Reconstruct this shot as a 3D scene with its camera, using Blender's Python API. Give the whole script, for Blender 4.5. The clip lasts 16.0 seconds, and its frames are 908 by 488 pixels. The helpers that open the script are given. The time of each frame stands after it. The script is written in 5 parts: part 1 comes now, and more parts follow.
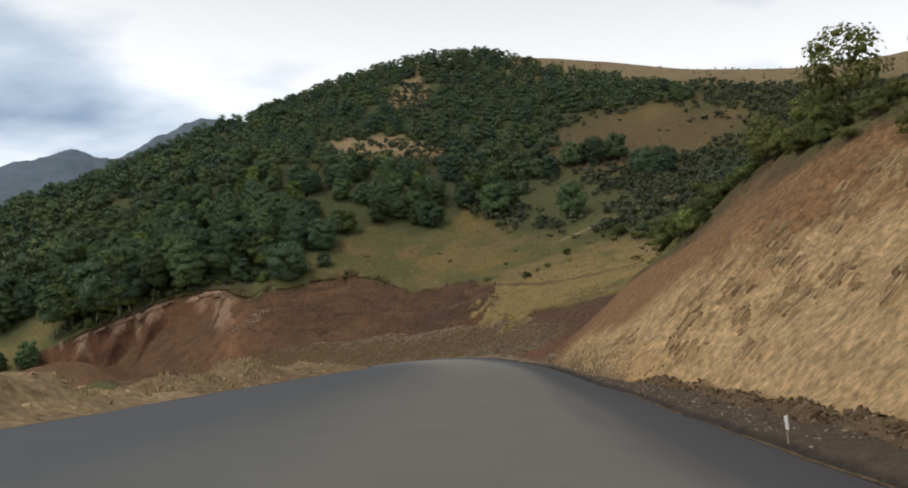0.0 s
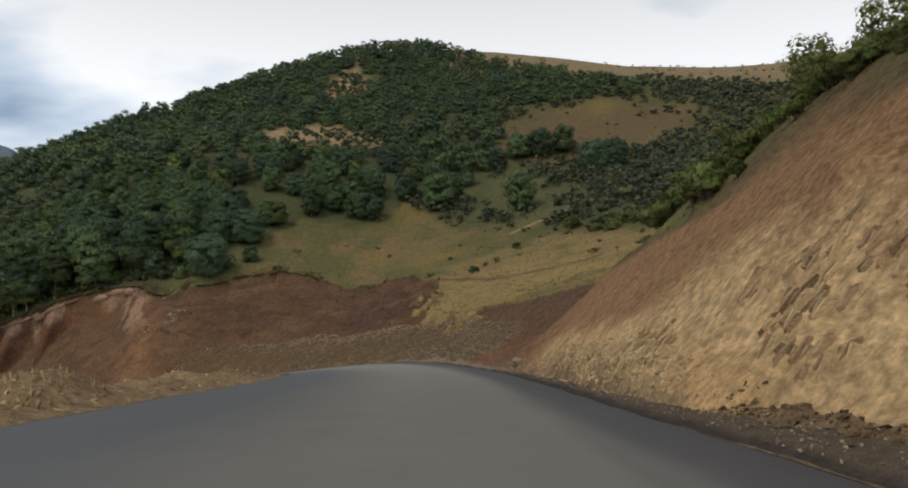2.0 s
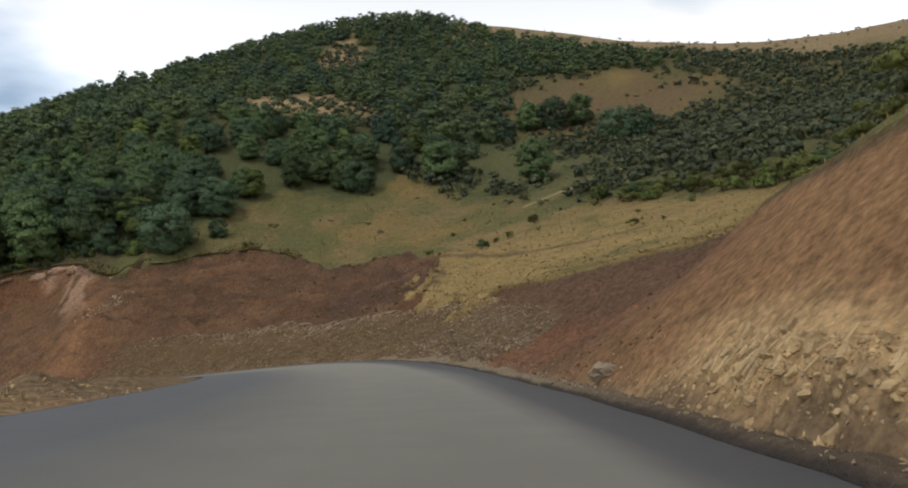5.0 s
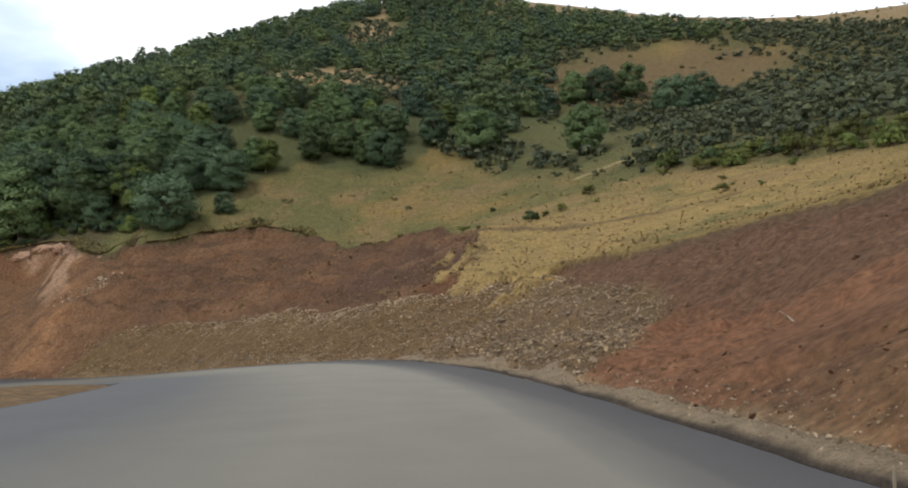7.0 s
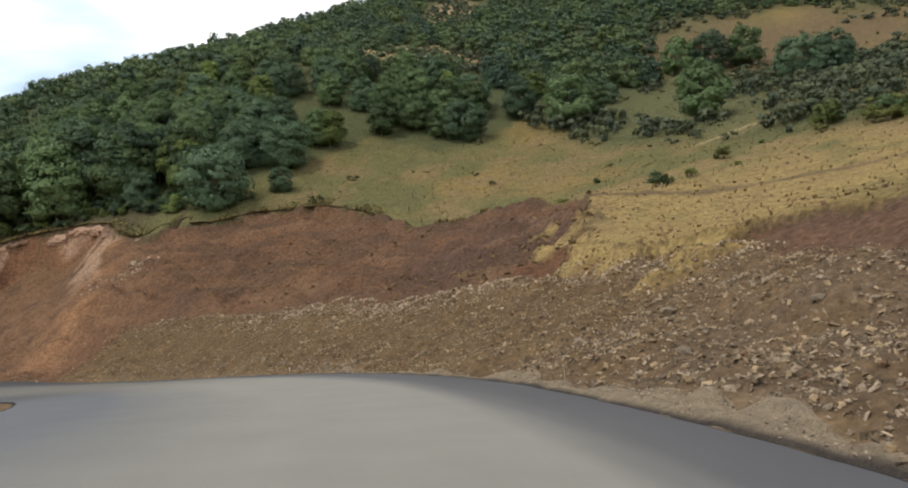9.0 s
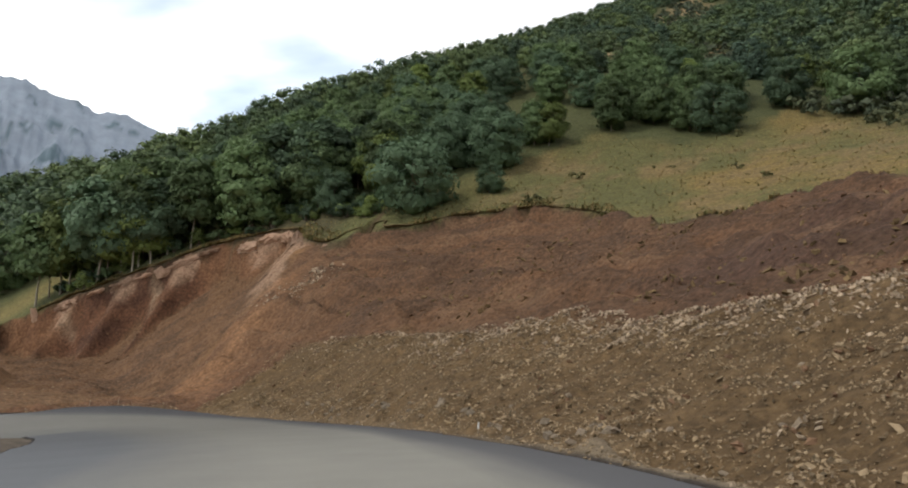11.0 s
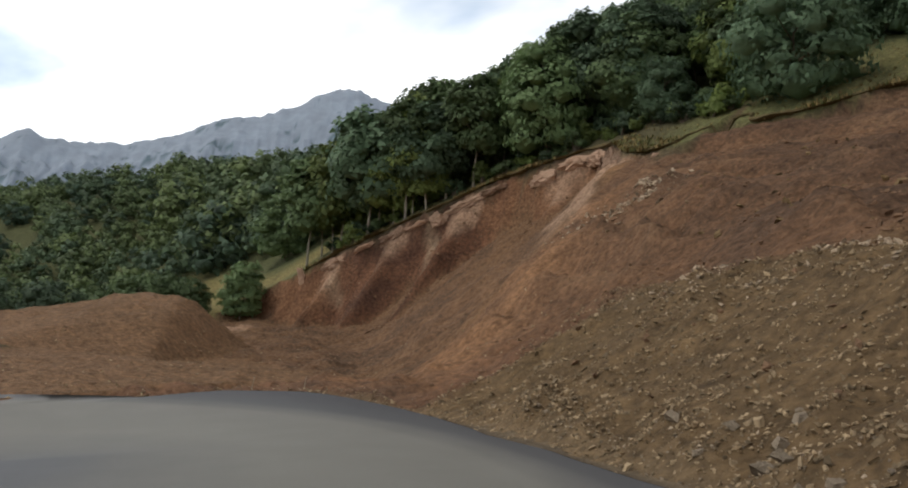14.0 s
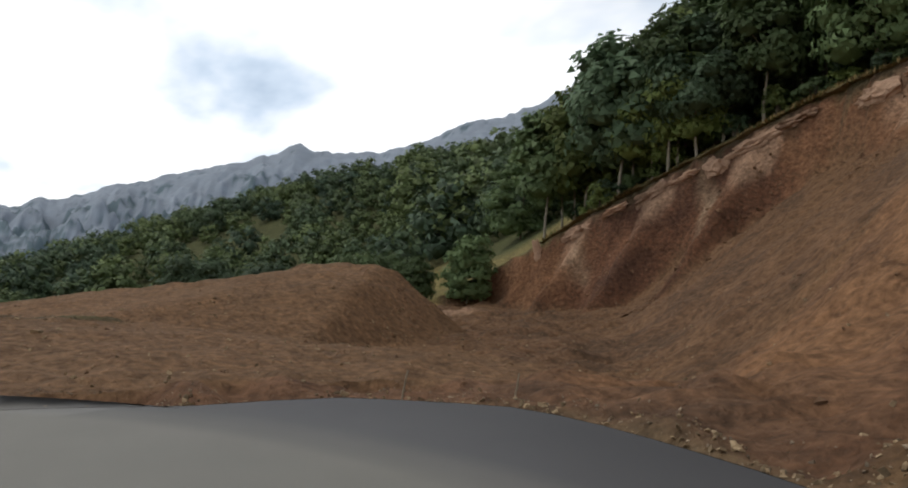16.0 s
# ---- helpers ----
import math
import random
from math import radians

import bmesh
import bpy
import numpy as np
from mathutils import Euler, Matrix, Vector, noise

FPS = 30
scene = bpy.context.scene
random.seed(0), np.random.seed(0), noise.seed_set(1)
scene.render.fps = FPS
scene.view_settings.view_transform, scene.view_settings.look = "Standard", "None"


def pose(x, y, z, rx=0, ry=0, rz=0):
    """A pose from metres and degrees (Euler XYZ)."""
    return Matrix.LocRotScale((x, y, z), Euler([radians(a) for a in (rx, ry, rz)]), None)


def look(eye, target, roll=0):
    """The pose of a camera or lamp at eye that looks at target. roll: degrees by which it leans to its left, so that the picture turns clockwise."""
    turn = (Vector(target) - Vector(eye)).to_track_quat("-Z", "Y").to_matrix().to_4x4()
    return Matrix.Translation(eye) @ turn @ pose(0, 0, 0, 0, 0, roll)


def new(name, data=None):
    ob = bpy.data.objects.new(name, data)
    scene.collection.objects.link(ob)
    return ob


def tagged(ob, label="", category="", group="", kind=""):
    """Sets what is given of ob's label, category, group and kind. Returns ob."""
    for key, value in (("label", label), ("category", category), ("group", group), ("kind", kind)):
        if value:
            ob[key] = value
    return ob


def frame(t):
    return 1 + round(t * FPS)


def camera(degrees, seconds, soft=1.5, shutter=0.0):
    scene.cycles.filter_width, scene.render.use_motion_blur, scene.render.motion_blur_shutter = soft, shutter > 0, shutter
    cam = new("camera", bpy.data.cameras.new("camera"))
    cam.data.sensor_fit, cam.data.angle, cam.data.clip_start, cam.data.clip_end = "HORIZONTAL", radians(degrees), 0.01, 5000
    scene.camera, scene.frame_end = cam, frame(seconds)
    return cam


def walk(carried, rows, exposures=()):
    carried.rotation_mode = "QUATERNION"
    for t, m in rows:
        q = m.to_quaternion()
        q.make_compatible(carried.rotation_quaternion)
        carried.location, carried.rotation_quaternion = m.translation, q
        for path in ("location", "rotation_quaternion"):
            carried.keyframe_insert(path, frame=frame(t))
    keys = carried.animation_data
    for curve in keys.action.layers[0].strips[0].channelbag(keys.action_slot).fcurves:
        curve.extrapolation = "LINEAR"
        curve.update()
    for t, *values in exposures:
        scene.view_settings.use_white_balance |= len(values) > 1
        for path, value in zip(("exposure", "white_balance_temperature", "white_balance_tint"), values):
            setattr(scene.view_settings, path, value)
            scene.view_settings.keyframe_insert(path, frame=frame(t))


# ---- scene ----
cam = camera(60.5, 16.0, soft=1.9)
METRES, EYE, TILT, LEAN, TURN = 125.0, 1.3, 7.8, 0.0, 0.0
ROWS = [
    (0.0, 0.0, 0.0, 0.0, 0.0, 0.0, -0.0),
    (0.5, -0.0005, 0.0212, -0.0029, -2.45, 0.07, -0.34),
    (1.0, -0.0001, 0.0463, -0.0062, -3.36, 0.17, -0.33),
    (1.5, 0.0003, 0.0692, -0.0093, -3.98, 0.12, -0.32),
    (2.0, 0.0011, 0.0962, -0.0127, -4.37, 0.18, -0.31),
    (2.5, 0.0023, 0.1216, -0.0163, -4.62, 0.19, -0.46),
    (3.0, 0.0038, 0.1502, -0.0199, -4.9, 0.19, -0.6),
    (3.5, 0.0053, 0.1772, -0.0231, -5.17, 0.09, -0.76),
    (6.0, 0.0112, 0.3274, -0.0433, -3.49, -0.59, -1.23),
    (6.5, 0.0116, 0.3583, -0.0473, -2.91, -0.75, -1.33),
    (7.0, 0.012, 0.3943, -0.0522, -2.13, -0.81, -1.47),
    (7.5, 0.0118, 0.4257, -0.0563, -1.43, -0.88, -1.44),
    (8.0, 0.0107, 0.4622, -0.061, -0.23, -1.06, -1.44),
    (8.5, 0.0086, 0.4932, -0.0653, 1.27, -1.16, -1.42),
    (11.0, -0.0286, 0.6681, -0.0904, 19.39, 1.01, -2.28),
    (11.5, -0.0414, 0.6993, -0.0958, 23.93, 0.9, -2.32),
    (12.0, -0.0579, 0.7317, -0.1023, 28.15, 0.58, -2.15),
    (12.5, -0.074, 0.76, -0.108, 31.72, 0.42, -1.67),
    (13.0, -0.0939, 0.7901, -0.1143, 35.89, 0.29, -1.27),
    (13.5, -0.1117, 0.8143, -0.1199, 38.65, -0.03, -1.02),
    (14.0, -0.1329, 0.8396, -0.1261, 41.97, -0.42, -0.69),
    (14.5, -0.1528, 0.8603, -0.1314, 46.6, -0.71, -0.12),
    (15.0, -0.176, 0.8811, -0.1372, 50.74, -0.84, 0.57),
    (15.5, -0.197, 0.8972, -0.1418, 54.35, -0.68, 0.77),
    (16.0, -0.2209, 0.9123, -0.1464, 59.77, -0.53, 0.99),
]
walk(cam, [(t, pose(0, 0, EYE, TILT, LEAN, TURN) @ pose(METRES * x, METRES * y, METRES * z, 90 + pitch, roll, yaw)) for t, x, y, z, yaw, pitch, roll in ROWS],
     exposures=[(0.0, -0.27), (1.5, -0.36), (3.5, -0.32), (6.0, 0.1), (7.5, 0.36), (8.5, 0.48), (11.0, 0.26), (13.0, 0.06), (14.5, 0.06), (16.0, -0.16)])

# ---- daylight under broken cloud ----
world = bpy.data.worlds.new("overcast_sky")
scene.world = world
world.use_nodes = True
wn, wl = world.node_tree.nodes, world.node_tree.links
wn.clear()
sky = wn.new("ShaderNodeTexSky")
sky.sky_type, sky.sun_disc, sky.sun_elevation, sky.sun_rotation = "NISHITA", False, radians(56), radians(233)
blue = wn.new("ShaderNodeBackground")
blue.inputs["Strength"].default_value = 0.10
wl.new(sky.outputs["Color"], blue.inputs["Color"])
coord = wn.new("ShaderNodeTexCoord")
split = wn.new("ShaderNodeSeparateXYZ")
wl.new(coord.outputs["Generated"], split.inputs[0])
lift = wn.new("ShaderNodeMath")
lift.operation = "ADD"
lift.inputs[1].default_value = 0.22
wl.new(split.outputs["Z"], lift.inputs[0])
flat = wn.new("ShaderNodeVectorMath")
flat.operation = "DIVIDE"
both = wn.new("ShaderNodeCombineXYZ")
for k in range(3):
    wl.new(lift.outputs[0], both.inputs[k])
wl.new(coord.outputs["Generated"], flat.inputs[0])
wl.new(both.outputs[0], flat.inputs[1])
shift = wn.new("ShaderNodeMapping")
shift.inputs["Location"].default_value = (2.35, 0.4, 0.0)
shift.inputs["Scale"].default_value = (0.75, 1.15, 0.0)
wl.new(flat.outputs[0], shift.inputs["Vector"])
billow = wn.new("ShaderNodeTexNoise")
billow.inputs["Scale"].default_value, billow.inputs["Detail"].default_value, billow.inputs["Roughness"].default_value = 1.5, 5.0, 0.46
wl.new(shift.outputs[0], billow.inputs["Vector"])
tone = wn.new("ShaderNodeValToRGB")
tone.color_ramp.elements[0].position, tone.color_ramp.elements[0].color = 0.26, (0.33, 0.44, 0.59, 1)
tone.color_ramp.elements[1].position, tone.color_ramp.elements[1].color = 0.46, (1.15, 1.17, 1.20, 1)
mid = tone.color_ramp.elements.new(0.36)
mid.color = (0.66, 0.77, 0.91, 1)
wl.new(billow.outputs["Fac"], tone.inputs["Fac"])
cloud = wn.new("ShaderNodeBackground")
cloud.inputs["Strength"].default_value = 1.2
deck = wn.new("ShaderNodeMapRange")     # the cloud deck is heavier overhead
deck.inputs["From Min"].default_value, deck.inputs["From Max"].default_value = 0.30, 0.70
deck.inputs["To Min"].default_value, deck.inputs["To Max"].default_value = 1.0, 0.22
wl.new(split.outputs["Z"], deck.inputs["Value"])
thick = wn.new("ShaderNodeVectorMath")
thick.operation = "SCALE"
wl.new(tone.outputs["Color"], thick.inputs[0])
wl.new(deck.outputs["Result"], thick.inputs["Scale"])
wl.new(thick.outputs[0], cloud.inputs["Color"])
cover = wn.new("ShaderNodeMixShader")
cover.inputs[0].default_value = 0.93
wl.new(blue.outputs[0], cover.inputs[1])
wl.new(cloud.outputs[0], cover.inputs[2])
wout = wn.new("ShaderNodeOutputWorld")
wl.new(cover.outputs[0], wout.inputs["Surface"])

sun = new("sun", bpy.data.lights.new("sun", "SUN"))
sun.data.energy, sun.data.angle, sun.data.color = 1.1, radians(9), (1.0, 0.95, 0.86)
sun.matrix_world = look((-80, -60, 150), (0, 0, 0))

# ---- materials ----
def surface(name, color, rough_value=0.9, scale=3.0, spread=0.25, bump=0.3, fine=24.0, attribute="", per="", metal=0.0, translucent=0.0):
    """A matte natural surface with variation at two scales and fine relief."""
    m = bpy.data.materials.new(name)
    m.use_nodes = True
    n, l = m.node_tree.nodes, m.node_tree.links
    b = n["Principled BSDF"]
    b.inputs["Roughness"].default_value, b.inputs["Metallic"].default_value = rough_value, metal
    b.inputs["Specular IOR Level"].default_value = 0.25
    where = n.new("ShaderNodeTexCoord")
    big, small = n.new("ShaderNodeTexNoise"), n.new("ShaderNodeTexNoise")
    big.inputs["Scale"].default_value, big.inputs["Detail"].default_value = scale, 4
    small.inputs["Scale"].default_value, small.inputs["Detail"].default_value = fine, 5
    for t in (big, small):
        l.new(where.outputs["Object"], t.inputs["Vector"])
    total = n.new("ShaderNodeMath")
    total.operation = "ADD"
    l.new(big.outputs["Fac"], total.inputs[0])
    l.new(small.outputs["Fac"], total.inputs[1])
    fac = total.outputs[0]
    if per:
        if per.startswith("island"):
            pick = n.new("ShaderNodeNewGeometry").outputs["Random Per Island"]
        else:
            pick = n.new("ShaderNodeObjectInfo").outputs["Random"]
        more = n.new("ShaderNodeMath")
        more.operation = "MULTIPLY_ADD"
        more.inputs[1].default_value, more.inputs[2].default_value = 0.9, -0.45
        l.new(pick, more.inputs[0])
        plus = n.new("ShaderNodeMath")
        plus.operation = "ADD"
        l.new(fac, plus.inputs[0])
        l.new(more.outputs[0], plus.inputs[1])
        fac = plus.outputs[0]
    span = n.new("ShaderNodeMapRange")
    span.inputs["From Min"].default_value, span.inputs["From Max"].default_value = 0.55, 1.45
    span.inputs["To Min"].default_value, span.inputs["To Max"].default_value = 1 - spread, 1 + spread
    l.new(fac, span.inputs["Value"])
    tint = n.new("ShaderNodeMix")
    tint.data_type, tint.blend_type = "RGBA", "MULTIPLY"
    tint.inputs["Factor"].default_value = 1.0
    if attribute:
        a = n.new("ShaderNodeAttribute")
        a.attribute_name = attribute
        l.new(a.outputs["Color"], tint.inputs["A"])
    else:
        tint.inputs["A"].default_value = (*color, 1)
    l.new(span.outputs["Result"], tint.inputs["B"])
    l.new(tint.outputs["Result"], b.inputs["Base Color"])
    if bump:
        relief = n.new("ShaderNodeBump")
        relief.inputs["Strength"].default_value, relief.inputs["Distance"].default_value = bump, 0.12
        l.new(total.outputs[0], relief.inputs["Height"])
        l.new(relief.outputs[0], b.inputs["Normal"])
    if translucent:
        glow = n.new("ShaderNodeBsdfTranslucent")
        l.new(tint.outputs["Result"], glow.inputs["Color"])
        mix = n.new("ShaderNodeMixShader")
        mix.inputs[0].default_value = translucent
        l.new(b.outputs[0], mix.inputs[1])
        l.new(glow.outputs[0], mix.inputs[2])
        l.new(mix.outputs[0], n["Material Output"].inputs["Surface"])
    return m


def soil():
    """Bare soil and turf: crumbs, cracks and clods over the kind of soil that lies there."""
    m = surface("soil_and_turf", (0.3, 0.2, 0.1), 0.95, 0.9, 0.34, 0.0, 7.0, attribute="soil")
    n, l = m.node_tree.nodes, m.node_tree.links
    where = n.new("ShaderNodeTexCoord")
    crumb = n.new("ShaderNodeTexNoise")
    crumb.inputs["Scale"].default_value, crumb.inputs["Detail"].default_value, crumb.inputs["Roughness"].default_value = 3.6, 8.0, 0.62
    cell = n.new("ShaderNodeTexVoronoi")
    cell.inputs["Scale"].default_value = 4.6
    for t in (crumb, cell):
        l.new(where.outputs["Object"], t.inputs["Vector"])
    both = n.new("ShaderNodeMath")
    both.operation = "MULTIPLY_ADD"
    both.inputs[1].default_value = -0.22
    l.new(cell.outputs["Distance"], both.inputs[0])
    l.new(crumb.outputs["Fac"], both.inputs[2])
    # tooth marks of the digger run down the sandy face
    place = n.new("ShaderNodeSeparateXYZ")
    l.new(where.outputs["Object"], place.inputs[0])
    fall = n.new("ShaderNodeMath")
    fall.operation = "ADD"
    l.new(place.outputs["X"], fall.inputs[0])
    l.new(place.outputs["Z"], fall.inputs[1])
    turned = n.new("ShaderNodeCombineXYZ")
    l.new(place.outputs["Y"], turned.inputs[0])
    l.new(fall.outputs[0], turned.inputs[1])
    drawn = n.new("ShaderNodeMapping")
    drawn.inputs["Scale"].default_value = (3.0, 0.42, 1.0)
    l.new(turned.outputs[0], drawn.inputs["Vector"])
    tooth = n.new("ShaderNodeTexNoise")
    tooth.inputs["Scale"].default_value, tooth.inputs["Detail"].default_value, tooth.inputs["Roughness"].default_value = 1.0, 3.0, 0.55
    l.new(drawn.outputs[0], tooth.inputs["Vector"])
    notch = n.new("ShaderNodeMapRange")
    notch.inputs["From Min"].default_value, notch.inputs["From Max"].default_value = 0.34, 0.44
    notch.inputs["To Min"].default_value, notch.inputs["To Max"].default_value = 0.0, 0.30
    l.new(tooth.outputs["Fac"], notch.inputs["Value"])
    grooved = n.new("ShaderNodeAttribute")
    grooved.attribute_name = "grooved"
    carve = n.new("ShaderNodeMath")
    carve.operation = "MULTIPLY_ADD"
    l.new(notch.outputs["Result"], carve.inputs[0])
    l.new(grooved.outputs["Fac"], carve.inputs[1])
    l.new(both.outputs[0], carve.inputs[2])
    relief = n.new("ShaderNodeBump")
    relief.inputs["Strength"].default_value, relief.inputs["Distance"].default_value = 0.85, 0.28
    l.new(carve.outputs[0], relief.inputs["Height"])
    b = n["Principled BSDF"]
    l.new(relief.outputs[0], b.inputs["Normal"])
    # crevice shade is painted in: low crumbs darker, high crumbs paler
    span = n.new("ShaderNodeMapRange")
    span.inputs["From Min"].default_value, span.inputs["From Max"].default_value = 0.30, 0.66
    span.inputs["To Min"].default_value, span.inputs["To Max"].default_value = 0.66, 1.56
    l.new(crumb.outputs["Fac"], span.inputs["Value"])
    old = b.inputs["Base Color"].links[0].from_socket
    tint = n.new("ShaderNodeMix")
    tint.data_type, tint.blend_type = "RGBA", "MULTIPLY"
    tint.inputs["Factor"].default_value = 1.0
    l.new(old, tint.inputs["A"])
    l.new(span.outputs["Result"], tint.inputs["B"])
    l.new(tint.outputs["Result"], b.inputs["Base Color"])
    return m


SOIL = soil()
BARK = surface("bark", (0.15, 0.12, 0.09), 0.9, 6, 0.3, 0.5)
PALE_BARK = surface("pale_bark", (0.32, 0.28, 0.22), 0.9, 6, 0.3, 0.5)
LEAF = surface("oak_leaves", (0.146, 0.212, 0.093), 0.65, 0.6, 0.40, 0.9, 26.0, per="object", translucent=0.3)
LEAF_LIGHT = surface("light_green_leaves", (0.220, 0.282, 0.088), 0.65, 0.6, 0.40, 0.9, 26.0, per="object", translucent=0.3)
HEDGE = surface("olive_green_leaves", (0.215, 0.235, 0.075), 0.65, 0.6, 0.40, 0.9, 26.0, per="object", translucent=0.3)
LEAF_DARK = surface("dark_green_leaves", (0.112, 0.172, 0.098), 0.65, 0.6, 0.40, 0.9, 26.0, per="object", translucent=0.3)
FAR_LEAF = surface("woodland_leaves", (0.07, 0.1, 0.04), 0.7, 0.12, 0.38, 0.9, 2.6, per="island", attribute="soil", translucent=0.15)
DRY = surface("dry_grass_blades", (0.31, 0.225, 0.095), 0.8, 0.15, 0.3, 0.0, 2.0, per="island", translucent=0.2)
WEED = surface("green_weed_blades", (0.16, 0.165, 0.060), 0.8, 0.15, 0.4, 0.0, 2.0, per="island", translucent=0.2)
STRAW = surface("dead_straw", (0.42, 0.33, 0.18), 0.8, 0.5, 0.3, 0.0, 4.0, per="island")
PALESTONE = surface("pale_limestone_rubble", (0.41, 0.315, 0.22), 0.9, 2.0, 0.5, 0.5, 12, per="island")
STONE = surface("limestone_rubble", (0.315, 0.232, 0.140), 0.9, 2.0, 0.55, 0.5, 12, per="island")
BOULDER = surface("weathered_boulder", (0.29, 0.23, 0.165), 0.9, 2.0, 0.3, 0.6, 12, per="object")
CLOD = surface("sandy_clods", (0.50, 0.362, 0.200), 0.95, 2.0, 0.28, 0.6, 14, per="island")
# darker sand that paints the shade between the tooth marks
SHADE_SAND = surface("shade_coloured_ribs", (0.33, 0.215, 0.118), 0.95, 2.0, 0.3, 0.6, 14, per="island")
DARKCLOD = surface("dark_earth_clods", (0.170, 0.114, 0.064), 0.95, 2.0, 0.5, 0.6, 14, per="island")
REDCLOD = surface("red_earth_clods", (0.205, 0.122, 0.072), 0.95, 2.0, 0.3, 0.6, 14, per="island")
GREYSTONE = surface("grey_brown_stones", (0.32, 0.25, 0.175), 0.9, 2.0, 0.55, 0.5, 12, per="island")
OUTCROP = surface("pale_weathered_rock", (0.345, 0.225, 0.155), 0.92, 1.2, 0.45, 0.9, 7, per="object")
TURFCLOD = surface("turf_clods", (0.18, 0.122, 0.060), 0.95, 2.0, 0.5, 0.6, 14, per="island")
TURF = surface("torn_turf_edge", (0.150, 0.115, 0.055), 0.95, 2.0, 0.5, 0.8, 9)
WOOD = surface("weathered_wood", (0.36, 0.30, 0.22), 0.85, 5, 0.25, 0.4)
TAPE = surface("white_tape", (0.8, 0.8, 0.78), 0.6, 8, 0.06, 0.1)
CRAG = surface("hazed_limestone_crag", (0.40, 0.42, 0.45), 0.95, 0.012, 0.22, 0.0, 0.05, attribute="soil")
GRAVEL = surface("gravel_verge", (0.36, 0.29, 0.2), 0.95, 5.0, 0.45, 0.9, 26.0, attribute="soil")
EDGE = surface("broken_asphalt_edge", (0.04, 0.036, 0.034), 0.9, 4, 0.3, 0.6, 30)


def asphalt():
    """Asphalt with a dusty, driven-on band between darker fresh edges."""
    m = surface("asphalt", (0.05, 0.05, 0.05), 0.62, 0.7, 0.12, 0.12, 60.0)
    n, l = m.node_tree.nodes, m.node_tree.links
    b = n["Principled BSDF"]
    uv = n.new("ShaderNodeUVMap")
    uv.uv_map = "along"
    cross = n.new("ShaderNodeSeparateXYZ")
    l.new(uv.outputs[0], cross.inputs[0])
    wander = n.new("ShaderNodeTexNoise")
    wander.inputs["Scale"].default_value = 0.35
    stretch = n.new("ShaderNodeMapping")
    stretch.inputs["Scale"].default_value = (3.0, 0.25, 1.0)
    l.new(uv.outputs[0], stretch.inputs["Vector"])
    l.new(stretch.outputs[0], wander.inputs["Vector"])
    sway = n.new("ShaderNodeMath")
    sway.operation = "MULTIPLY_ADD"
    sway.inputs[1].default_value = 1.1
    l.new(wander.outputs["Fac"], sway.inputs[0])
    l.new(cross.outputs["X"], sway.inputs[2])
    bands = n.new("ShaderNodeMapRange")
    bands.inputs["From Min"].default_value, bands.inputs["From Max"].default_value = -7.5, 5.0
    l.new(sway.outputs[0], bands.inputs["Value"])
    dust = n.new("ShaderNodeValToRGB")
    r = dust.color_ramp
    r.elements[0].position, r.elements[0].color = 0.0, (0.088, 0.093, 0.104, 1)
    r.elements[1].position, r.elements[1].color = 1.0, (0.055, 0.055, 0.060, 1)
    for where, value in ((0.26, (0.096, 0.100, 0.108)), (0.40, (0.152, 0.147, 0.133)), (0.55, (0.20, 0.192, 0.166)), (0.80, (0.20, 0.192, 0.168)), (0.885, (0.080, 0.080, 0.084))):
        r.elements.new(where).color = (*value, 1)
    l.new(bands.outputs["Result"], dust.inputs["Fac"])
    dusty = n.new("ShaderNodeMapRange")      # dust and a painted sky sheen lighten the asphalt towards the bend
    dusty.inputs["From Min"].default_value, dusty.inputs["From Max"].default_value = 30.0, 75.0
    dusty.inputs["To Min"].default_value, dusty.inputs["To Max"].default_value = 1.0, 1.5
    # the painted sheen fades out again further round the bend
    sheen_end = n.new("ShaderNodeMapRange")
    sheen_end.inputs["From Min"].default_value, sheen_end.inputs["From Max"].default_value = 98.0, 118.0
    sheen_end.inputs["To Min"].default_value, sheen_end.inputs["To Max"].default_value = 1.0, 0.60
    l.new(cross.outputs["Y"], sheen_end.inputs["Value"])
    sheen_gain = n.new("ShaderNodeMath")
    sheen_gain.operation = "MULTIPLY"
    l.new(dusty.outputs["Result"], sheen_gain.inputs[0])
    l.new(sheen_end.outputs["Result"], sheen_gain.inputs[1])
    l.new(cross.outputs["Y"], dusty.inputs["Value"])
    more = n.new("ShaderNodeVectorMath")
    more.operation = "SCALE"
    l.new(dust.outputs["Color"], more.inputs[0])
    l.new(sheen_gain.outputs[0], more.inputs["Scale"])
    tint = next(x for x in n if x.bl_idname == "ShaderNodeMix")
    l.new(more.outputs[0], tint.inputs["A"])
    b.inputs["Specular IOR Level"].default_value = 0.45
    return m


ASPHALT = asphalt()


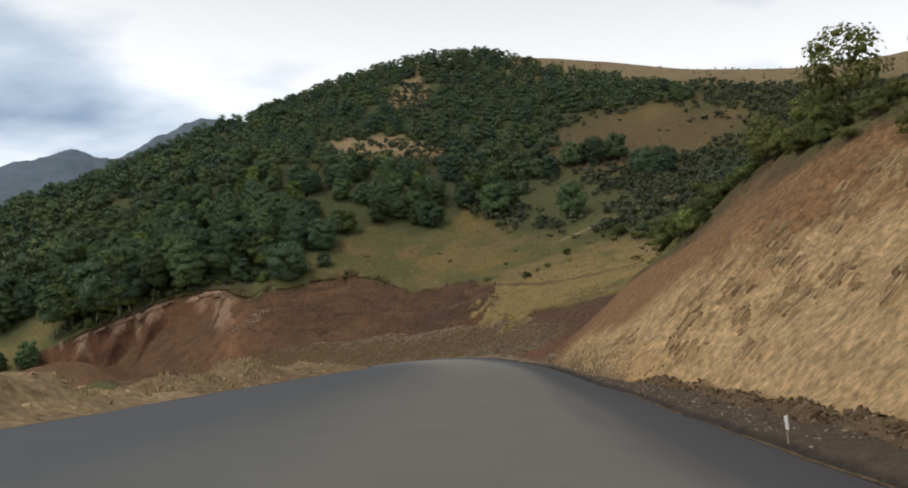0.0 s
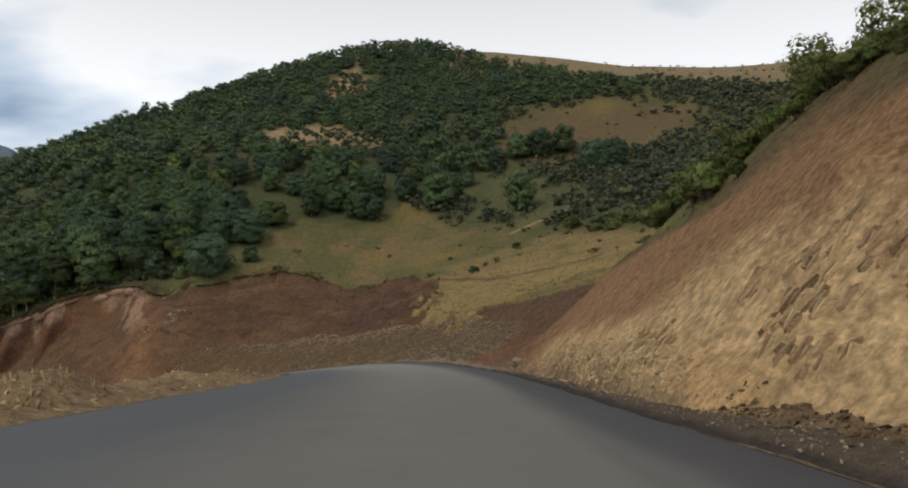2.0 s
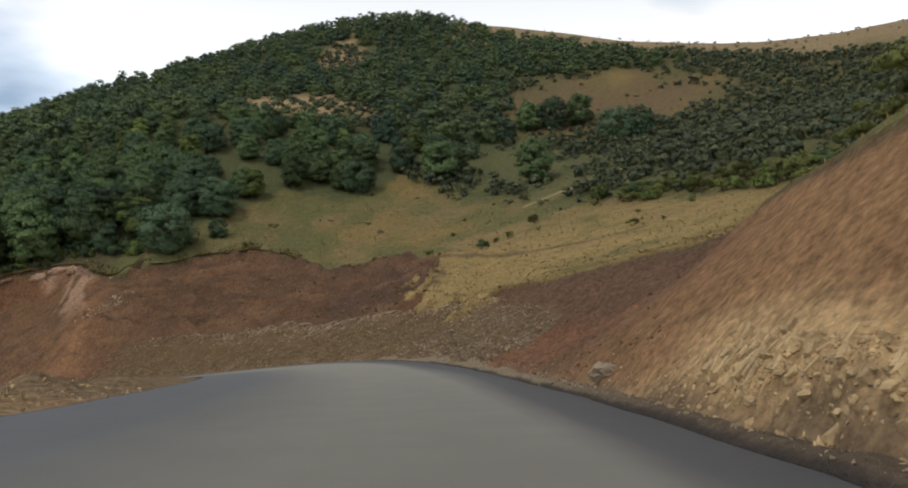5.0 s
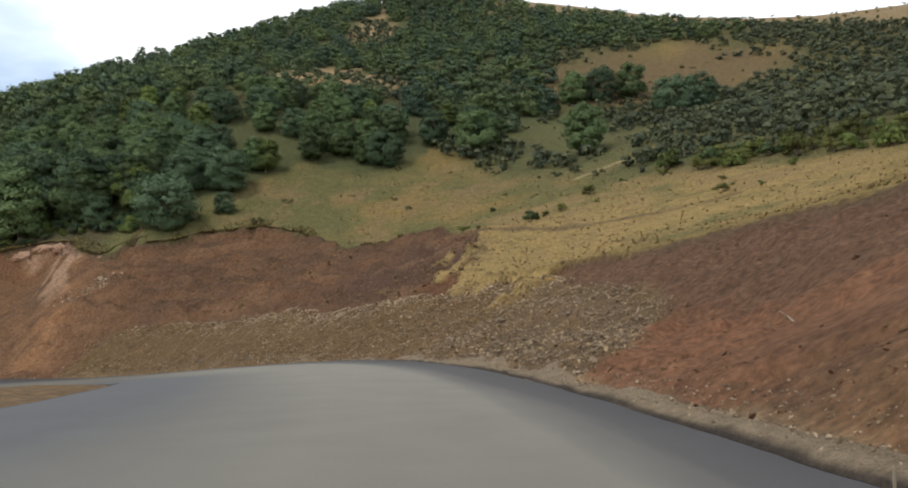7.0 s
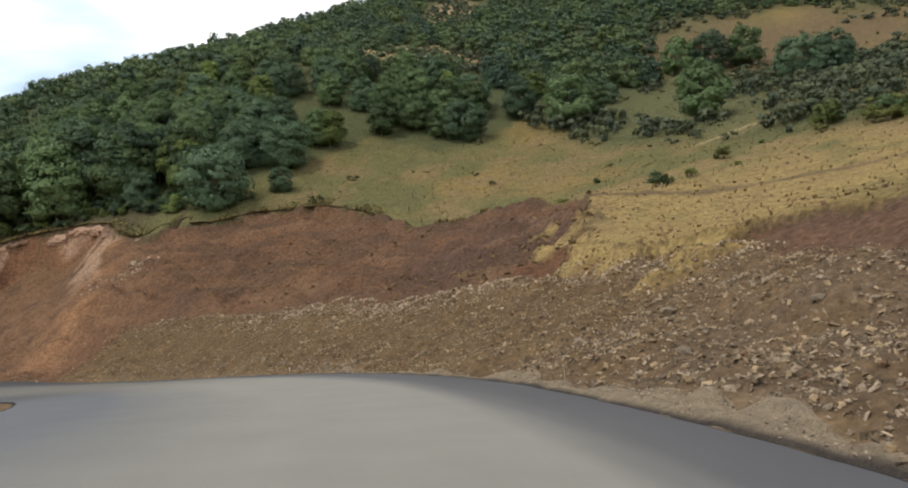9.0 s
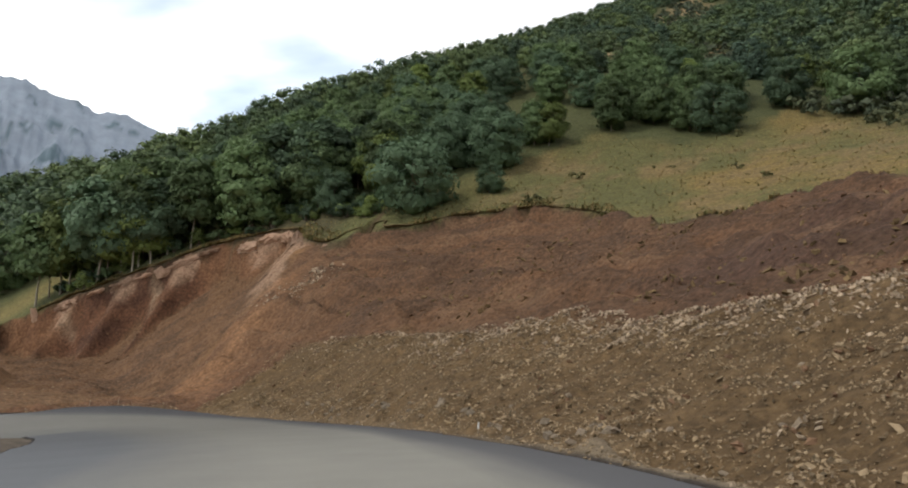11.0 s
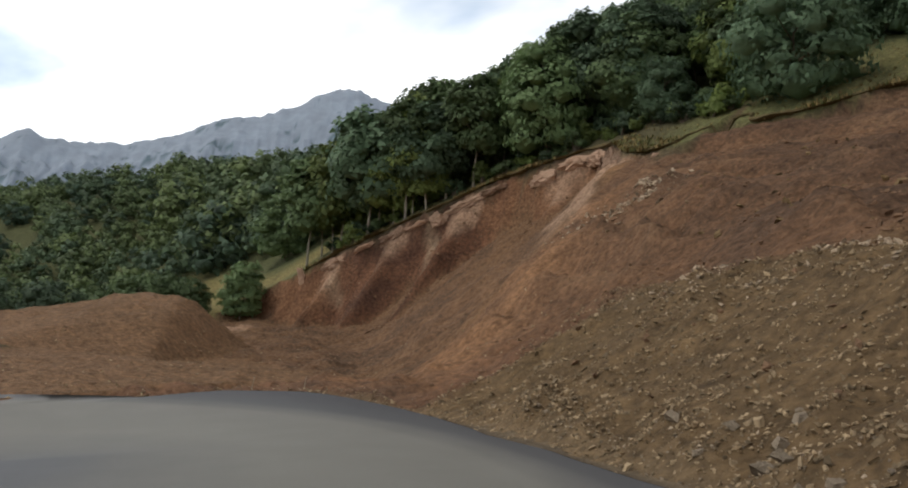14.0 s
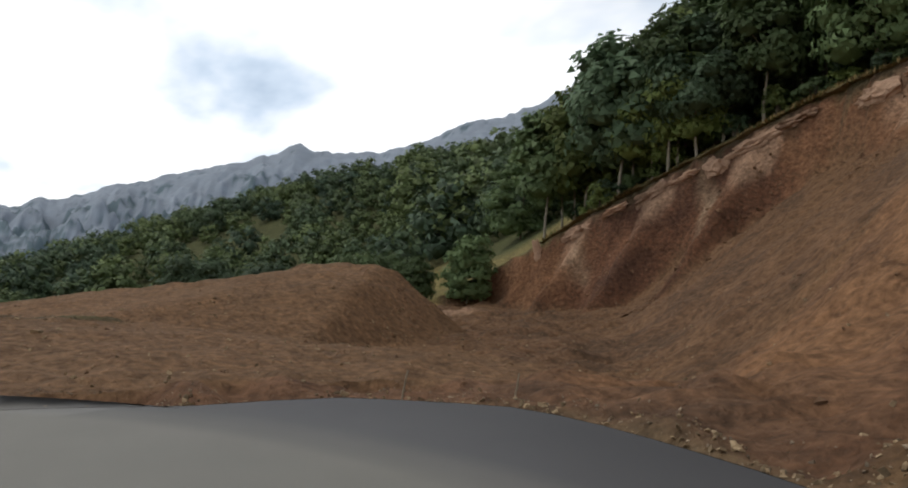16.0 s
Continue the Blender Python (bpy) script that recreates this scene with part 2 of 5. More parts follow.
# ---- road line ----
NODES = [(0.0, -60.0, 0.0), (0.0, -20.0, 0.0), (0.0, 0.0, 0.0), (0.04, 8.7, 0.02), (0.48, 18.9, 0.08), (1.4, 41.3, 0.19), (1.48, 53.7, 0.25),
         (1.08, 62.2, 0.28), (-3.58, 84.3, 0.14), (-9.25, 95.9, -0.48), (-16.6, 106.1, -1.37), (-22.0, 111.45, -2.04)]
heading, px, py, pz = 56.0, -27.6, 115.5, -2.65
NODES.append((px, py, pz))
for i in range(26):
    heading += 8.0 if i == 0 else 22.0 if heading < 176 else 0.0
    px, py, pz = px - 3 * math.sin(radians(heading)), py + 3 * math.cos(radians(heading)), pz - 0.3
    NODES.append((px, py, pz))


def glide(nodes, step=1.0):
    """A smooth line through the nodes, resampled at even steps."""
    p = np.array(nodes)
    s = np.concatenate([[0], np.cumsum(np.linalg.norm(np.diff(p, axis=0), axis=1))])
    m = np.gradient(p, s, axis=0)
    q = np.arange(0, s[-1], step)
    i = np.clip(np.searchsorted(s, q, side="right") - 1, 0, len(s) - 2)
    h = (s[i + 1] - s[i])[:, None]
    u = ((q - s[i]) / (s[i + 1] - s[i]))[:, None]
    return ((2 * u**3 - 3 * u**2 + 1) * p[i] + (u**3 - 2 * u**2 + u) * h * m[i]
            + (3 * u**2 - 2 * u**3) * p[i + 1] + (u**3 - u**2) * h * m[i + 1])


LINE = glide(NODES, 0.5)
DIR = np.gradient(LINE[:, :2], axis=0)
DIR /= np.linalg.norm(DIR, axis=1)[:, None]
RIGHT = np.stack([DIR[:, 1], -DIR[:, 0]], 1)
BEND = np.gradient(np.unwrap(np.arctan2(DIR[:, 1], DIR[:, 0])), 0.5)      # left turns are positive
STATION = np.arange(len(LINE)) * 0.5 - 60.0          # metres along the road; 0 at the first eye


def bank(s):
    return np.interp(s, [35, 60, 85, 92], [0.0, 0.025, 0.085, 0.10])


def near_road(x, y):
    """Station along the road and offset to its right, for arrays of places."""
    x, y = np.asarray(x, float), np.asarray(y, float)
    best, sx, ex = np.full(x.shape, 1e18), np.zeros(x.shape), np.zeros(x.shape)
    for k in range(0, len(LINE)):
        dx, dy = x - LINE[k, 0], y - LINE[k, 1]
        d = dx * dx + dy * dy
        m = d < best
        best = np.where(m, d, best)
        side = dx * RIGHT[k, 0] + dy * RIGHT[k, 1]
        sx = np.where(m, STATION[k] + np.clip((dx * DIR[k, 0] + dy * DIR[k, 1]) / np.maximum(1 + BEND[k] * side, 0.2), -0.5, 0.5), sx)
        ex = np.where(m, side, ex)
    far = np.sqrt(best)
    return sx, np.sign(ex) * np.maximum(far * (np.abs(ex) > 0.0), np.abs(ex))


def road_z(s, e):
    return np.interp(s, STATION, LINE[:, 2]) + bank(s) * np.clip(e, -9, 9)

# ---- hill and cuts ----
# heights of the natural slope on a coarse net, 50 m apart, from (-200, -50)
HILL = np.array([
    [-27.1, -28.1, -28.2, -19.2, 6.9, 31.3, 32.1, 22.1, 16.2],
    [-23.6, -20.8, -21.9, -22.9, -10, 21, 44, 54, 53.9],
    [-20.8, -14.2, -11.8, -17.9, -17.8, 36.7, 62.3, 90.1, 97.3],
    [-17.7, -10.7, -8.9, -7.5, 8.3, 57.2, 67.9, 103.6, 134],
    [-7.5, 2.4, -2.5, 2.7, 10.3, 43.3, 73.1, 100.1, 148.7],
    [20.9, 32.4, 24.3, 11.4, 39.5, 40.3, 87.3, 107.7, 144],
    [54.3, 57.2, 51.4, 40.4, 40.8, 59.1, 87.7, 112.2, 134.8],
    [81.8, 79.4, 74.3, 69.3, 70.8, 85.6, 100.8, 114.2, 129.5],
    [105.8, 101.5, 98.7, 99.5, 102.7, 108.3, 112.7, 117.4, 126.3],
], float)


def spline(u):
    i = np.floor(u).astype(int)
    f = u - i
    return i, ((1 - f)**3 / 6, (3 * f**3 - 6 * f**2 + 4) / 6, (-3 * f**3 + 3 * f**2 + 3 * f + 1) / 6, f**3 / 6)


def hill(x, y):
    """The natural slope, before anything was dug."""
    i, wx = spline(np.clip((x + 200) / 50, 0.001, 7.999))
    j, wy = spline(np.clip((y + 50) / 50, 0.001, 7.999))
    z = np.zeros(np.shape(x))
    for a in range(4):
        for b in range(4):
            z = z + wx[a] * wy[b] * HILL[np.clip(i + a - 1, 0, 8), np.clip(j + b - 1, 0, 8)]
    out = np.hypot(np.maximum(np.maximum(-200 - x, x - 200), 0), np.maximum(np.maximum(-50 - y, y - 350), 0))
    return z * np.exp(-(out / 260)**2) - 25 * (1 - np.exp(-(out / 400)**2))


def lattice(ix, iy, seed):
    n = (ix.astype(np.int64) * 374761393 + iy.astype(np.int64) * 668265263 + seed * 974634777) & 0x7FFFFFFF
    n = ((n ^ (n >> 13)) * 1274126177) & 0x7FFFFFFF
    return ((n ^ (n >> 16)) & 0xFFFF) / 65535.0


def rough(x, y, size, seed=0, octaves=3):
    """Smooth random relief between about -1 and 1."""
    total, amp, norm = 0.0, 1.0, 0.0
    for o in range(octaves):
        u, v = x / size + 17.3 * o, y / size - 9.1 * o
        ix, iy = np.floor(u), np.floor(v)
        fx, fy = u - ix, v - iy
        fx, fy = fx * fx * (3 - 2 * fx), fy * fy * (3 - 2 * fy)
        a, b = lattice(ix, iy, seed + o), lattice(ix + 1, iy, seed + o)
        c, d = lattice(ix, iy + 1, seed + o), lattice(ix + 1, iy + 1, seed + o)
        total = total + amp * ((a * (1 - fx) + b * fx) * (1 - fy) + (c * (1 - fx) + d * fx) * fy)
        norm, amp, size = norm + amp, amp * 0.5, size * 0.5
    return total / norm * 2 - 1


def ramp(v, a, b):
    t = np.clip((v - a) / (b - a), 0, 1)
    return t * t * (3 - 2 * t)


def edge_right(s):
    return np.interp(s, [0, 50, 57, 66, 80, 88, 100, 108, 116, 122, 126, 128.3, 130, 131.8, 132.6, 134, 135.2, 138, 145], [4.1, 4.15, 4.0, 4.1, 4.3, 4.35, 4.0, 3.85, 3.5, 3.4, 3.4, 3.9, 4.5, 5.3, 5.4, 4.6, 3.0, 1.6, 2.5])


def edge_left(s):
    return np.interp(s, [112, 128], [-7.45, -6.0])


def rubble_top(s):
    return np.interp(s, [66, 76, 80, 86, 98, 105, 111, 120, 127, 130], [3.0, 8.5, 10.0, 11.0, 10.6, 8.8, 7.8, 8.2, 8.4, 9.2])


def land(x, y):
    """Height of the ground, and the kind of soil there, for arrays of places."""
    x, y = np.asarray(x, float), np.asarray(y, float)
    s, e = near_road(x, y)
    er = edge_right(s)
    z_edge = road_z(s, er)
    d = e - er
    natural = hill(x, y) + 2.6 * np.exp(-((x - 2) ** 2 / 120 + (y - 118) ** 2 / 60))
    natural = natural + 0.65 * np.clip(x - 12.1, 0, 3.2) * np.interp(y, [24, 29, 31, 35, 46, 56], [0, 0.35, 0.55, 0.9, 1, 0]) * (1 - ramp(x, 22, 34))
    wob = rough(x, y, 9.0, 3)
    # the dug face beside the road: bench width, steepness, and distance of its crest
    w = np.interp(s, [0, 20, 24, 27, 29.5, 47, 56, 66, 80, 95, 105, 115, 125], [3.0, 2.9, 2.5, 1.3, 0.8, 0.8, 1.1, 1.0, 1.0, 1.1, 0.7, 0.5, 0.4])
    low = np.interp(s, [0, 50, 56, 60, 65, 68, 72, 79, 84, 90, 100, 108, 112, 129], [1.1, 1.1, 0.9, 0.65, 0.36, 0.28, 0.21, 0.19, 0.32, 0.40, 0.50, 0.60, 0.67, 0.67])
    upper = np.interp(s, [0, 50, 56, 62, 68, 79, 90, 131], [1.1, 1.1, 0.95, 0.78, 0.62, 0.56, 0.50, 0.50])
    rise = np.maximum(d - w, 0)
    curb = np.interp(s, [0, 60, 75, 100, 112], [0.06, 0.06, 0.05, 0.04, 0.03]) * ramp(d, 0.08, 0.40)      # the verge stands proud of the asphalt
    cut = z_edge - 0.06 + curb + np.interp(s, [0, 60, 90], [0.10, 0.10, 0.04]) * np.clip(d, 0, 2) + low * np.minimum(rise, 5.3) + upper * np.maximum(rise - 5.3, 0)
    crest = np.interp(s, [0, 50, 60, 66, 72, 80, 84, 88, 93, 98, 102.5, 105, 108, 112, 116, 119, 121, 123, 126, 128, 129.2, 130], [14, 12, 14, 15, 17.2, 17, 15, 13.2, 11.4, 13, 16.0, 20, 23, 27, 28, 26.5, 25.5, 27.5, 30, 31.8, 29.5, 27.5]) \
        + np.interp(s, [92, 97, 107, 111], [0.6, 1.6, 2.4, 1.2]) * rough(x, y, 3.4, 59, 3) + np.interp(s, [90, 95, 112, 120], [0.3, 1.0, 1.0, 0.5]) * rough(x, y, 1.3, 61, 2)
    natural = natural + np.maximum(cut + 0.6 - natural, 0) * ramp(crest - d, 0.0, 2.0) * ramp(s, 102, 106) * (1 - ramp(-x, 33, 37)) * (e > 0)
    cut = cut + 1.3 * np.maximum(d - crest, 0) * (1 - ramp(-x, 33, 37))
    # the bowl of the slide: one tilted plane of spilled earth above a flat floor
    spill = -0.4 + 0.467 * (x + 35) + 0.8 * np.maximum(y - 131.3, 0) + 0.45 * np.minimum(y - 131.3, 0) - 1.7 * ramp(-x, 43, 49) * ramp(y, 140, 147)
    floor = np.interp(y, [118, 126, 131, 140, 150], [-3.2, -3.5, -3.6, -2.6, -1.6]) - 0.02 * np.clip(-52 - x, -20, 40) + 0.2 * wob
    floor = z_edge + (floor - z_edge) * ramp(d, 0.5, 10.0)
    gap = np.clip(0.5 + (spill - floor) / 4.0, 0, 1)
    bowl = np.maximum(floor + (spill - floor) * gap + 1.0 * gap * (1 - gap), z_edge - 0.3)
    near = np.clip(0.5 + (bowl - cut) / 2.4, 0, 1)
    cut = np.where(x < -24, bowl + (cut - bowl) * near - 0.6 * near * (1 - near), cut)
    # the scarp at the head of the slide, with buttresses and gullies
    rim_y = np.interp(x, [-82, -74, -68, -62, -56, -50, -46, -42, -38, -35], [149.0, 150.6, 152.4, 153.8, 155.0, 155.0, 153.8, 150.3, 147.4, 146.8]) + 0.7 * rough(x, y * 0, 3.0, 8, 3)
    back = rim_y - y + 0.9 * rough(x, 0.5 * y, 2.4, 11, 3) * ramp(rim_y - y, 0.3, 1.5)
    scarp = ramp(-x, 36, 40)
    hollow = np.exp(-((x + 53.8) / 2.8) ** 2) + 0.9 * np.exp(-((x + 62.4) / 1.5) ** 2) + 0.8 * np.exp(-((x + 45.8) / 1.1) ** 2) + 0.7 * np.exp(-((x + 68.5) / 1.6) ** 2)
    nose = np.exp(-((x + 59.2) / 1.0) ** 2) + np.exp(-((x + 65.4) / 1.0) ** 2) + np.exp(-((x + 71.6) / 0.9) ** 2) + np.exp(-((x + 49.0) / 0.9) ** 2)
    wall = np.maximum(1.8 + 2.3 * hollow - 1.0 * nose + 0.8 * rough(x, y * 0 + 2, 2.2, 10, 2), 0.4)
    face_z = natural - wall * ramp(back, 0.0, 0.7) - (1.25 + 0.5 * hollow - 0.45 * nose) * np.maximum(back, 0) + 2.0 * np.maximum(-back, 0)
    headwall = np.maximum(bowl, face_z)
    foot = np.clip(face_z - bowl, -3.0, 6.0)
    cut = cut + (headwall - cut) * scarp
    cut = cut + 1.5 * np.maximum(-80 - x, 0)
    # the dumped mound on the far side of the bend
    top = -0.6 + 0.21 * np.clip(y - 131, -60, 0) + 0.12 * wob
    front = z_edge + 0.015 * np.maximum(d, 0) + 0.27 * np.maximum(d - 15.5 + 0.5 * np.clip(124 - y, 0, 9), 0)
    flank = np.minimum(-0.6 - 0.75 * (0.84 * (x + 61) + 0.54 * (y - 131.2)), -0.6 - 0.9 * (y - 132.0))
    mound = np.where((x < -41) & (d > 0), np.minimum(np.minimum(front, flank), top - 0.25 * np.maximum(-66 - x, 0)), -99)
    right = np.maximum(np.minimum(natural, cut), mound)
    heaped = (mound >= right - 0.01) | ((x < -41) & (x > -72) & (d > 0) & (y < 131) & (natural > right + 0.2))
    along, across = -0.25 * (x - 8) + 0.968 * (y - 103.5), 0.968 * (x - 8) + 0.25 * (y - 103.5)
    tongue = ramp(1.1 - np.hypot(along / 10.0, across / 3.4) + 1.25 * rough(x, y, 2.8, 31, 4), 0.0, 0.25) * (d > 5)
    dug = ramp(natural - cut, -0.15, 0.35) * (1 - tongue)
    right = right + (0.35 + 0.22 * np.sin(6.0 * (right + 0.12 * x) + 2.0 * rough(x, y, 4.0, 30, 2))) * tongue * ramp(natural - cut, 0.0, 0.3)
    # the inner side of the bend
    lo = edge_left(s)
    el = lo - e
    z_left = road_z(s, lo)
    berm = np.interp(s, [0, 15, 30, 60, 72, 80], [0.75, 0.95, 0.65, 0.25, 0.15, 0.0])
    shape = np.exp(-((el - 2.6) / 1.4)**2) * (0.6 + 0.9 * rough(x, y, 3.0, 5))
    left = z_left - 0.06 + berm * shape + np.interp(s, [100, 130, 150], [-0.2, 0.0, 0.2]) * np.clip(el - 3, 0, 22)
    z = np.where(e > 0, right, left)
    on_road = (e > lo) & (e < er)
    z = np.where(on_road, road_z(s, e) - 0.07, z)
    face = np.where(e > 0, dug * ramp(d, 0.2, 1.2), 0)
    return dict(z=z, s=s, e=e, d=d, el=el, dug=np.where(e > 0, np.maximum(dug, heaped), ramp(el, -1, 0) * (1 - ramp(el, 9, 22) * (x < -20))), lip=natural - cut, lo=lo, face=face, foot=foot,
                scarp=scarp, on_road=on_road, natural=natural, rise=rise, mound=heaped, wob=wob, tongue=tongue)

# ---- mesh helpers ----
def mesh_of(name, verts, faces, material, smooth=False):
    """A mesh from arrays of places and of equally long faces."""
    me = bpy.data.meshes.new(name)
    verts, faces = np.asarray(verts, np.float32), np.asarray(faces, np.int32)
    k = faces.shape[1]
    me.vertices.add(len(verts))
    me.vertices.foreach_set("co", verts.ravel())
    me.loops.add(faces.size)
    me.loops.foreach_set("vertex_index", faces.ravel())
    me.polygons.add(len(faces))
    me.polygons.foreach_set("loop_start", np.arange(0, faces.size, k, dtype=np.int32))
    me.polygons.foreach_set("use_smooth", np.full(len(faces), smooth))
    me.update(calc_edges=True)
    me.materials.append(material)
    return me


def part(name, me, parent, label=""):
    """One mesh as a part of a thing."""
    ob = new(name, me)
    ob.parent = parent
    return tagged(ob, label) if label else ob


def join(pieces):
    """Stacks (verts, faces) pairs into one."""
    vs, fs, at = [], [], 0
    for v, f in pieces:
        vs.append(v)
        fs.append(np.asarray(f) + at)
        at += len(v)
    return np.concatenate(vs), np.concatenate(fs)


def spread(base, places, sizes, turns, tilt=None):
    """Copies of one small shape at many places, as one pair of arrays; tilt: a generator that tumbles each copy."""
    v, f = base
    v, n = np.asarray(v, float), len(places)
    sizes = np.asarray(sizes, float)
    if tilt is not None:
        q = tilt.normal(size=(n, 4)) * (1, 0.45, 0.45, 1)
        w, i, j, k = (q / np.linalg.norm(q, axis=1)[:, None]).T
        r = np.stack([1 - 2 * (j * j + k * k), 2 * (i * j - k * w), 2 * (i * k + j * w), 2 * (i * j + k * w), 1 - 2 * (i * i + k * k), 2 * (j * k - i * w),
                      2 * (i * k - j * w), 2 * (j * k + i * w), 1 - 2 * (i * i + j * j)], 1).reshape(n, 3, 3)
        out = np.einsum("nab,nvb->nva", r, v[None] * (sizes[:, None, :] if sizes.ndim == 2 else sizes[:, None, None]))
    else:
        c, s = np.cos(turns)[:, None], np.sin(turns)[:, None]
        sx, sy, sz = (sizes[:, i][:, None] for i in range(3)) if sizes.ndim == 2 else (sizes[:, None],) * 3
        x, y, z = v[:, 0][None] * sx, v[:, 1][None] * sy, v[:, 2][None] * sz
        out = np.stack([x * c - y * s, x * s + y * c, np.broadcast_to(z, (n, len(v)))], 2)
    out = out + np.asarray(places)[:, None, :]
    return out.reshape(-1, 3), (np.asarray(f)[None] + (np.arange(n) * len(v))[:, None, None]).reshape(-1, np.shape(f)[1])


def leaf_mesh(name, v, f, n, material):
    """Leaves shaded by the swell of the clump that they sit on."""
    me = mesh_of(name, v, f, material, True)
    me.normals_split_custom_set_from_vertices(np.asarray(n, float).tolist())
    return me


def spread_normals(n, turns):
    c, s = np.cos(turns)[:, None], np.sin(turns)[:, None]
    return np.stack([n[:, 0][None] * c - n[:, 1][None] * s, n[:, 0][None] * s + n[:, 1][None] * c, np.broadcast_to(n[:, 2], (len(turns), len(n)))], 2).reshape(-1, 3)


def grid_faces(nx, ny):
    i = np.arange(nx - 1)[:, None] * ny + np.arange(ny - 1)[None]
    return np.stack([i, i + ny, i + ny + 1, i + 1], 2).reshape(-1, 4)


def soil_colour(me, colours):
    colours = np.asarray(colours)
    a = me.color_attributes.new("soil", "FLOAT_COLOR", "POINT")
    a.data.foreach_set("color", np.concatenate([colours, np.ones((len(colours), 1))], 1).astype(np.float32).ravel())


# ---- where things grow ----
def woods(x, y):
    """How thickly trees stand, 0 to 1."""
    low = np.interp(x, [-75, -60, -47, -39, -33, -29, -24, -19, -15, -9, -4, 1, 4.5, 7, 13, 16, 20, 26, 29, 31, 38, 57, 74, 88, 95],
                    [151.5, 155.5, 157.5, 156.5, 158, 162, 167, 173, 171, 169, 172, 176, 190, 176, 177, 186, 194, 204, 220, 240, 244, 244, 240, 245, 258])
    high = np.interp(x, [12, 20, 36, 52, 62, 74, 84, 95], [600, 346, 322, 306, 289, 262, 253, 250])
    n = rough(x, y, 14, 21)
    main = ramp(y - low + 2.5 * n, -0.5, 2.5) * (1 - ramp(y - high + 3 * n, -3, 3)) * (1 - ramp(x, 94, 104)) * np.maximum(ramp(x, -82, -76), ramp(y, 160, 168))
    for cx, cy, rx, ry in ((-27, 228, 16, 15), (-13, 219, 12, 14), (-17, 291, 9, 24)):
        main = main * ramp(np.hypot((x - cx) / rx, (y - cy) / ry) + 0.35 * n, 0.8, 1.2)
    valley = ramp(-x, 84, 92) * ramp(y, 108, 118)
    along = np.abs((y - 150) - 0.45 * (-85 - x) + 2.0 * n)
    valley = valley * ramp(along, 3.0, 6.0) * (1 - 0.5 * ramp(n, 0.3, 0.5) * (1 - ramp(y, 170, 185)))
    return np.clip(np.maximum(main, valley), 0, 1)


def scrub(x, y):
    """How thickly shrubs stand on the open slopes."""
    n = rough(x, y, 10, 33)
    right = shrubby(x, y) * 1.0
    meadow = 0.07 * ramp(y, 108, 124) * ramp(x, -34, -24)
    return np.clip(np.maximum(right * (0.90 + 0.5 * n), meadow * (0.7 + n)), 0, 1)


def shrubby(x, y):
    """The stretch of open slope that scrub has taken over."""
    open_ground = np.minimum(np.hypot((x - 56) / 29, (y - 223) / 19), 0.25 + np.hypot((x - 27) / 13, (y - 178) / 34)) + 0.55 * rough(x, y, 8.0, 32, 3)
    return ramp(x + 0.55 * (y - 120), 32, 41) * (1 - 0.97 * ramp(y + 0.45 * x + 1.5 * np.maximum(x - 95, 0) + 10 * rough(x, y, 16, 35, 2), 300, 316)) * np.maximum(ramp(open_ground, 0.75, 1.25), 0.06)


# ---- the ground ----
def graded(lo, a, b, hi, step, grow):
    v = list(np.arange(a, b, step))
    up = down = step
    while v[-1] < hi:
        up *= grow
        v.append(v[-1] + up)
    while v[0] > lo:
        down *= grow
        v.insert(0, v[0] - down)
    return np.array(v)


def mixed(base, other, m):
    return base + (np.asarray(other) - base) * m[:, None]


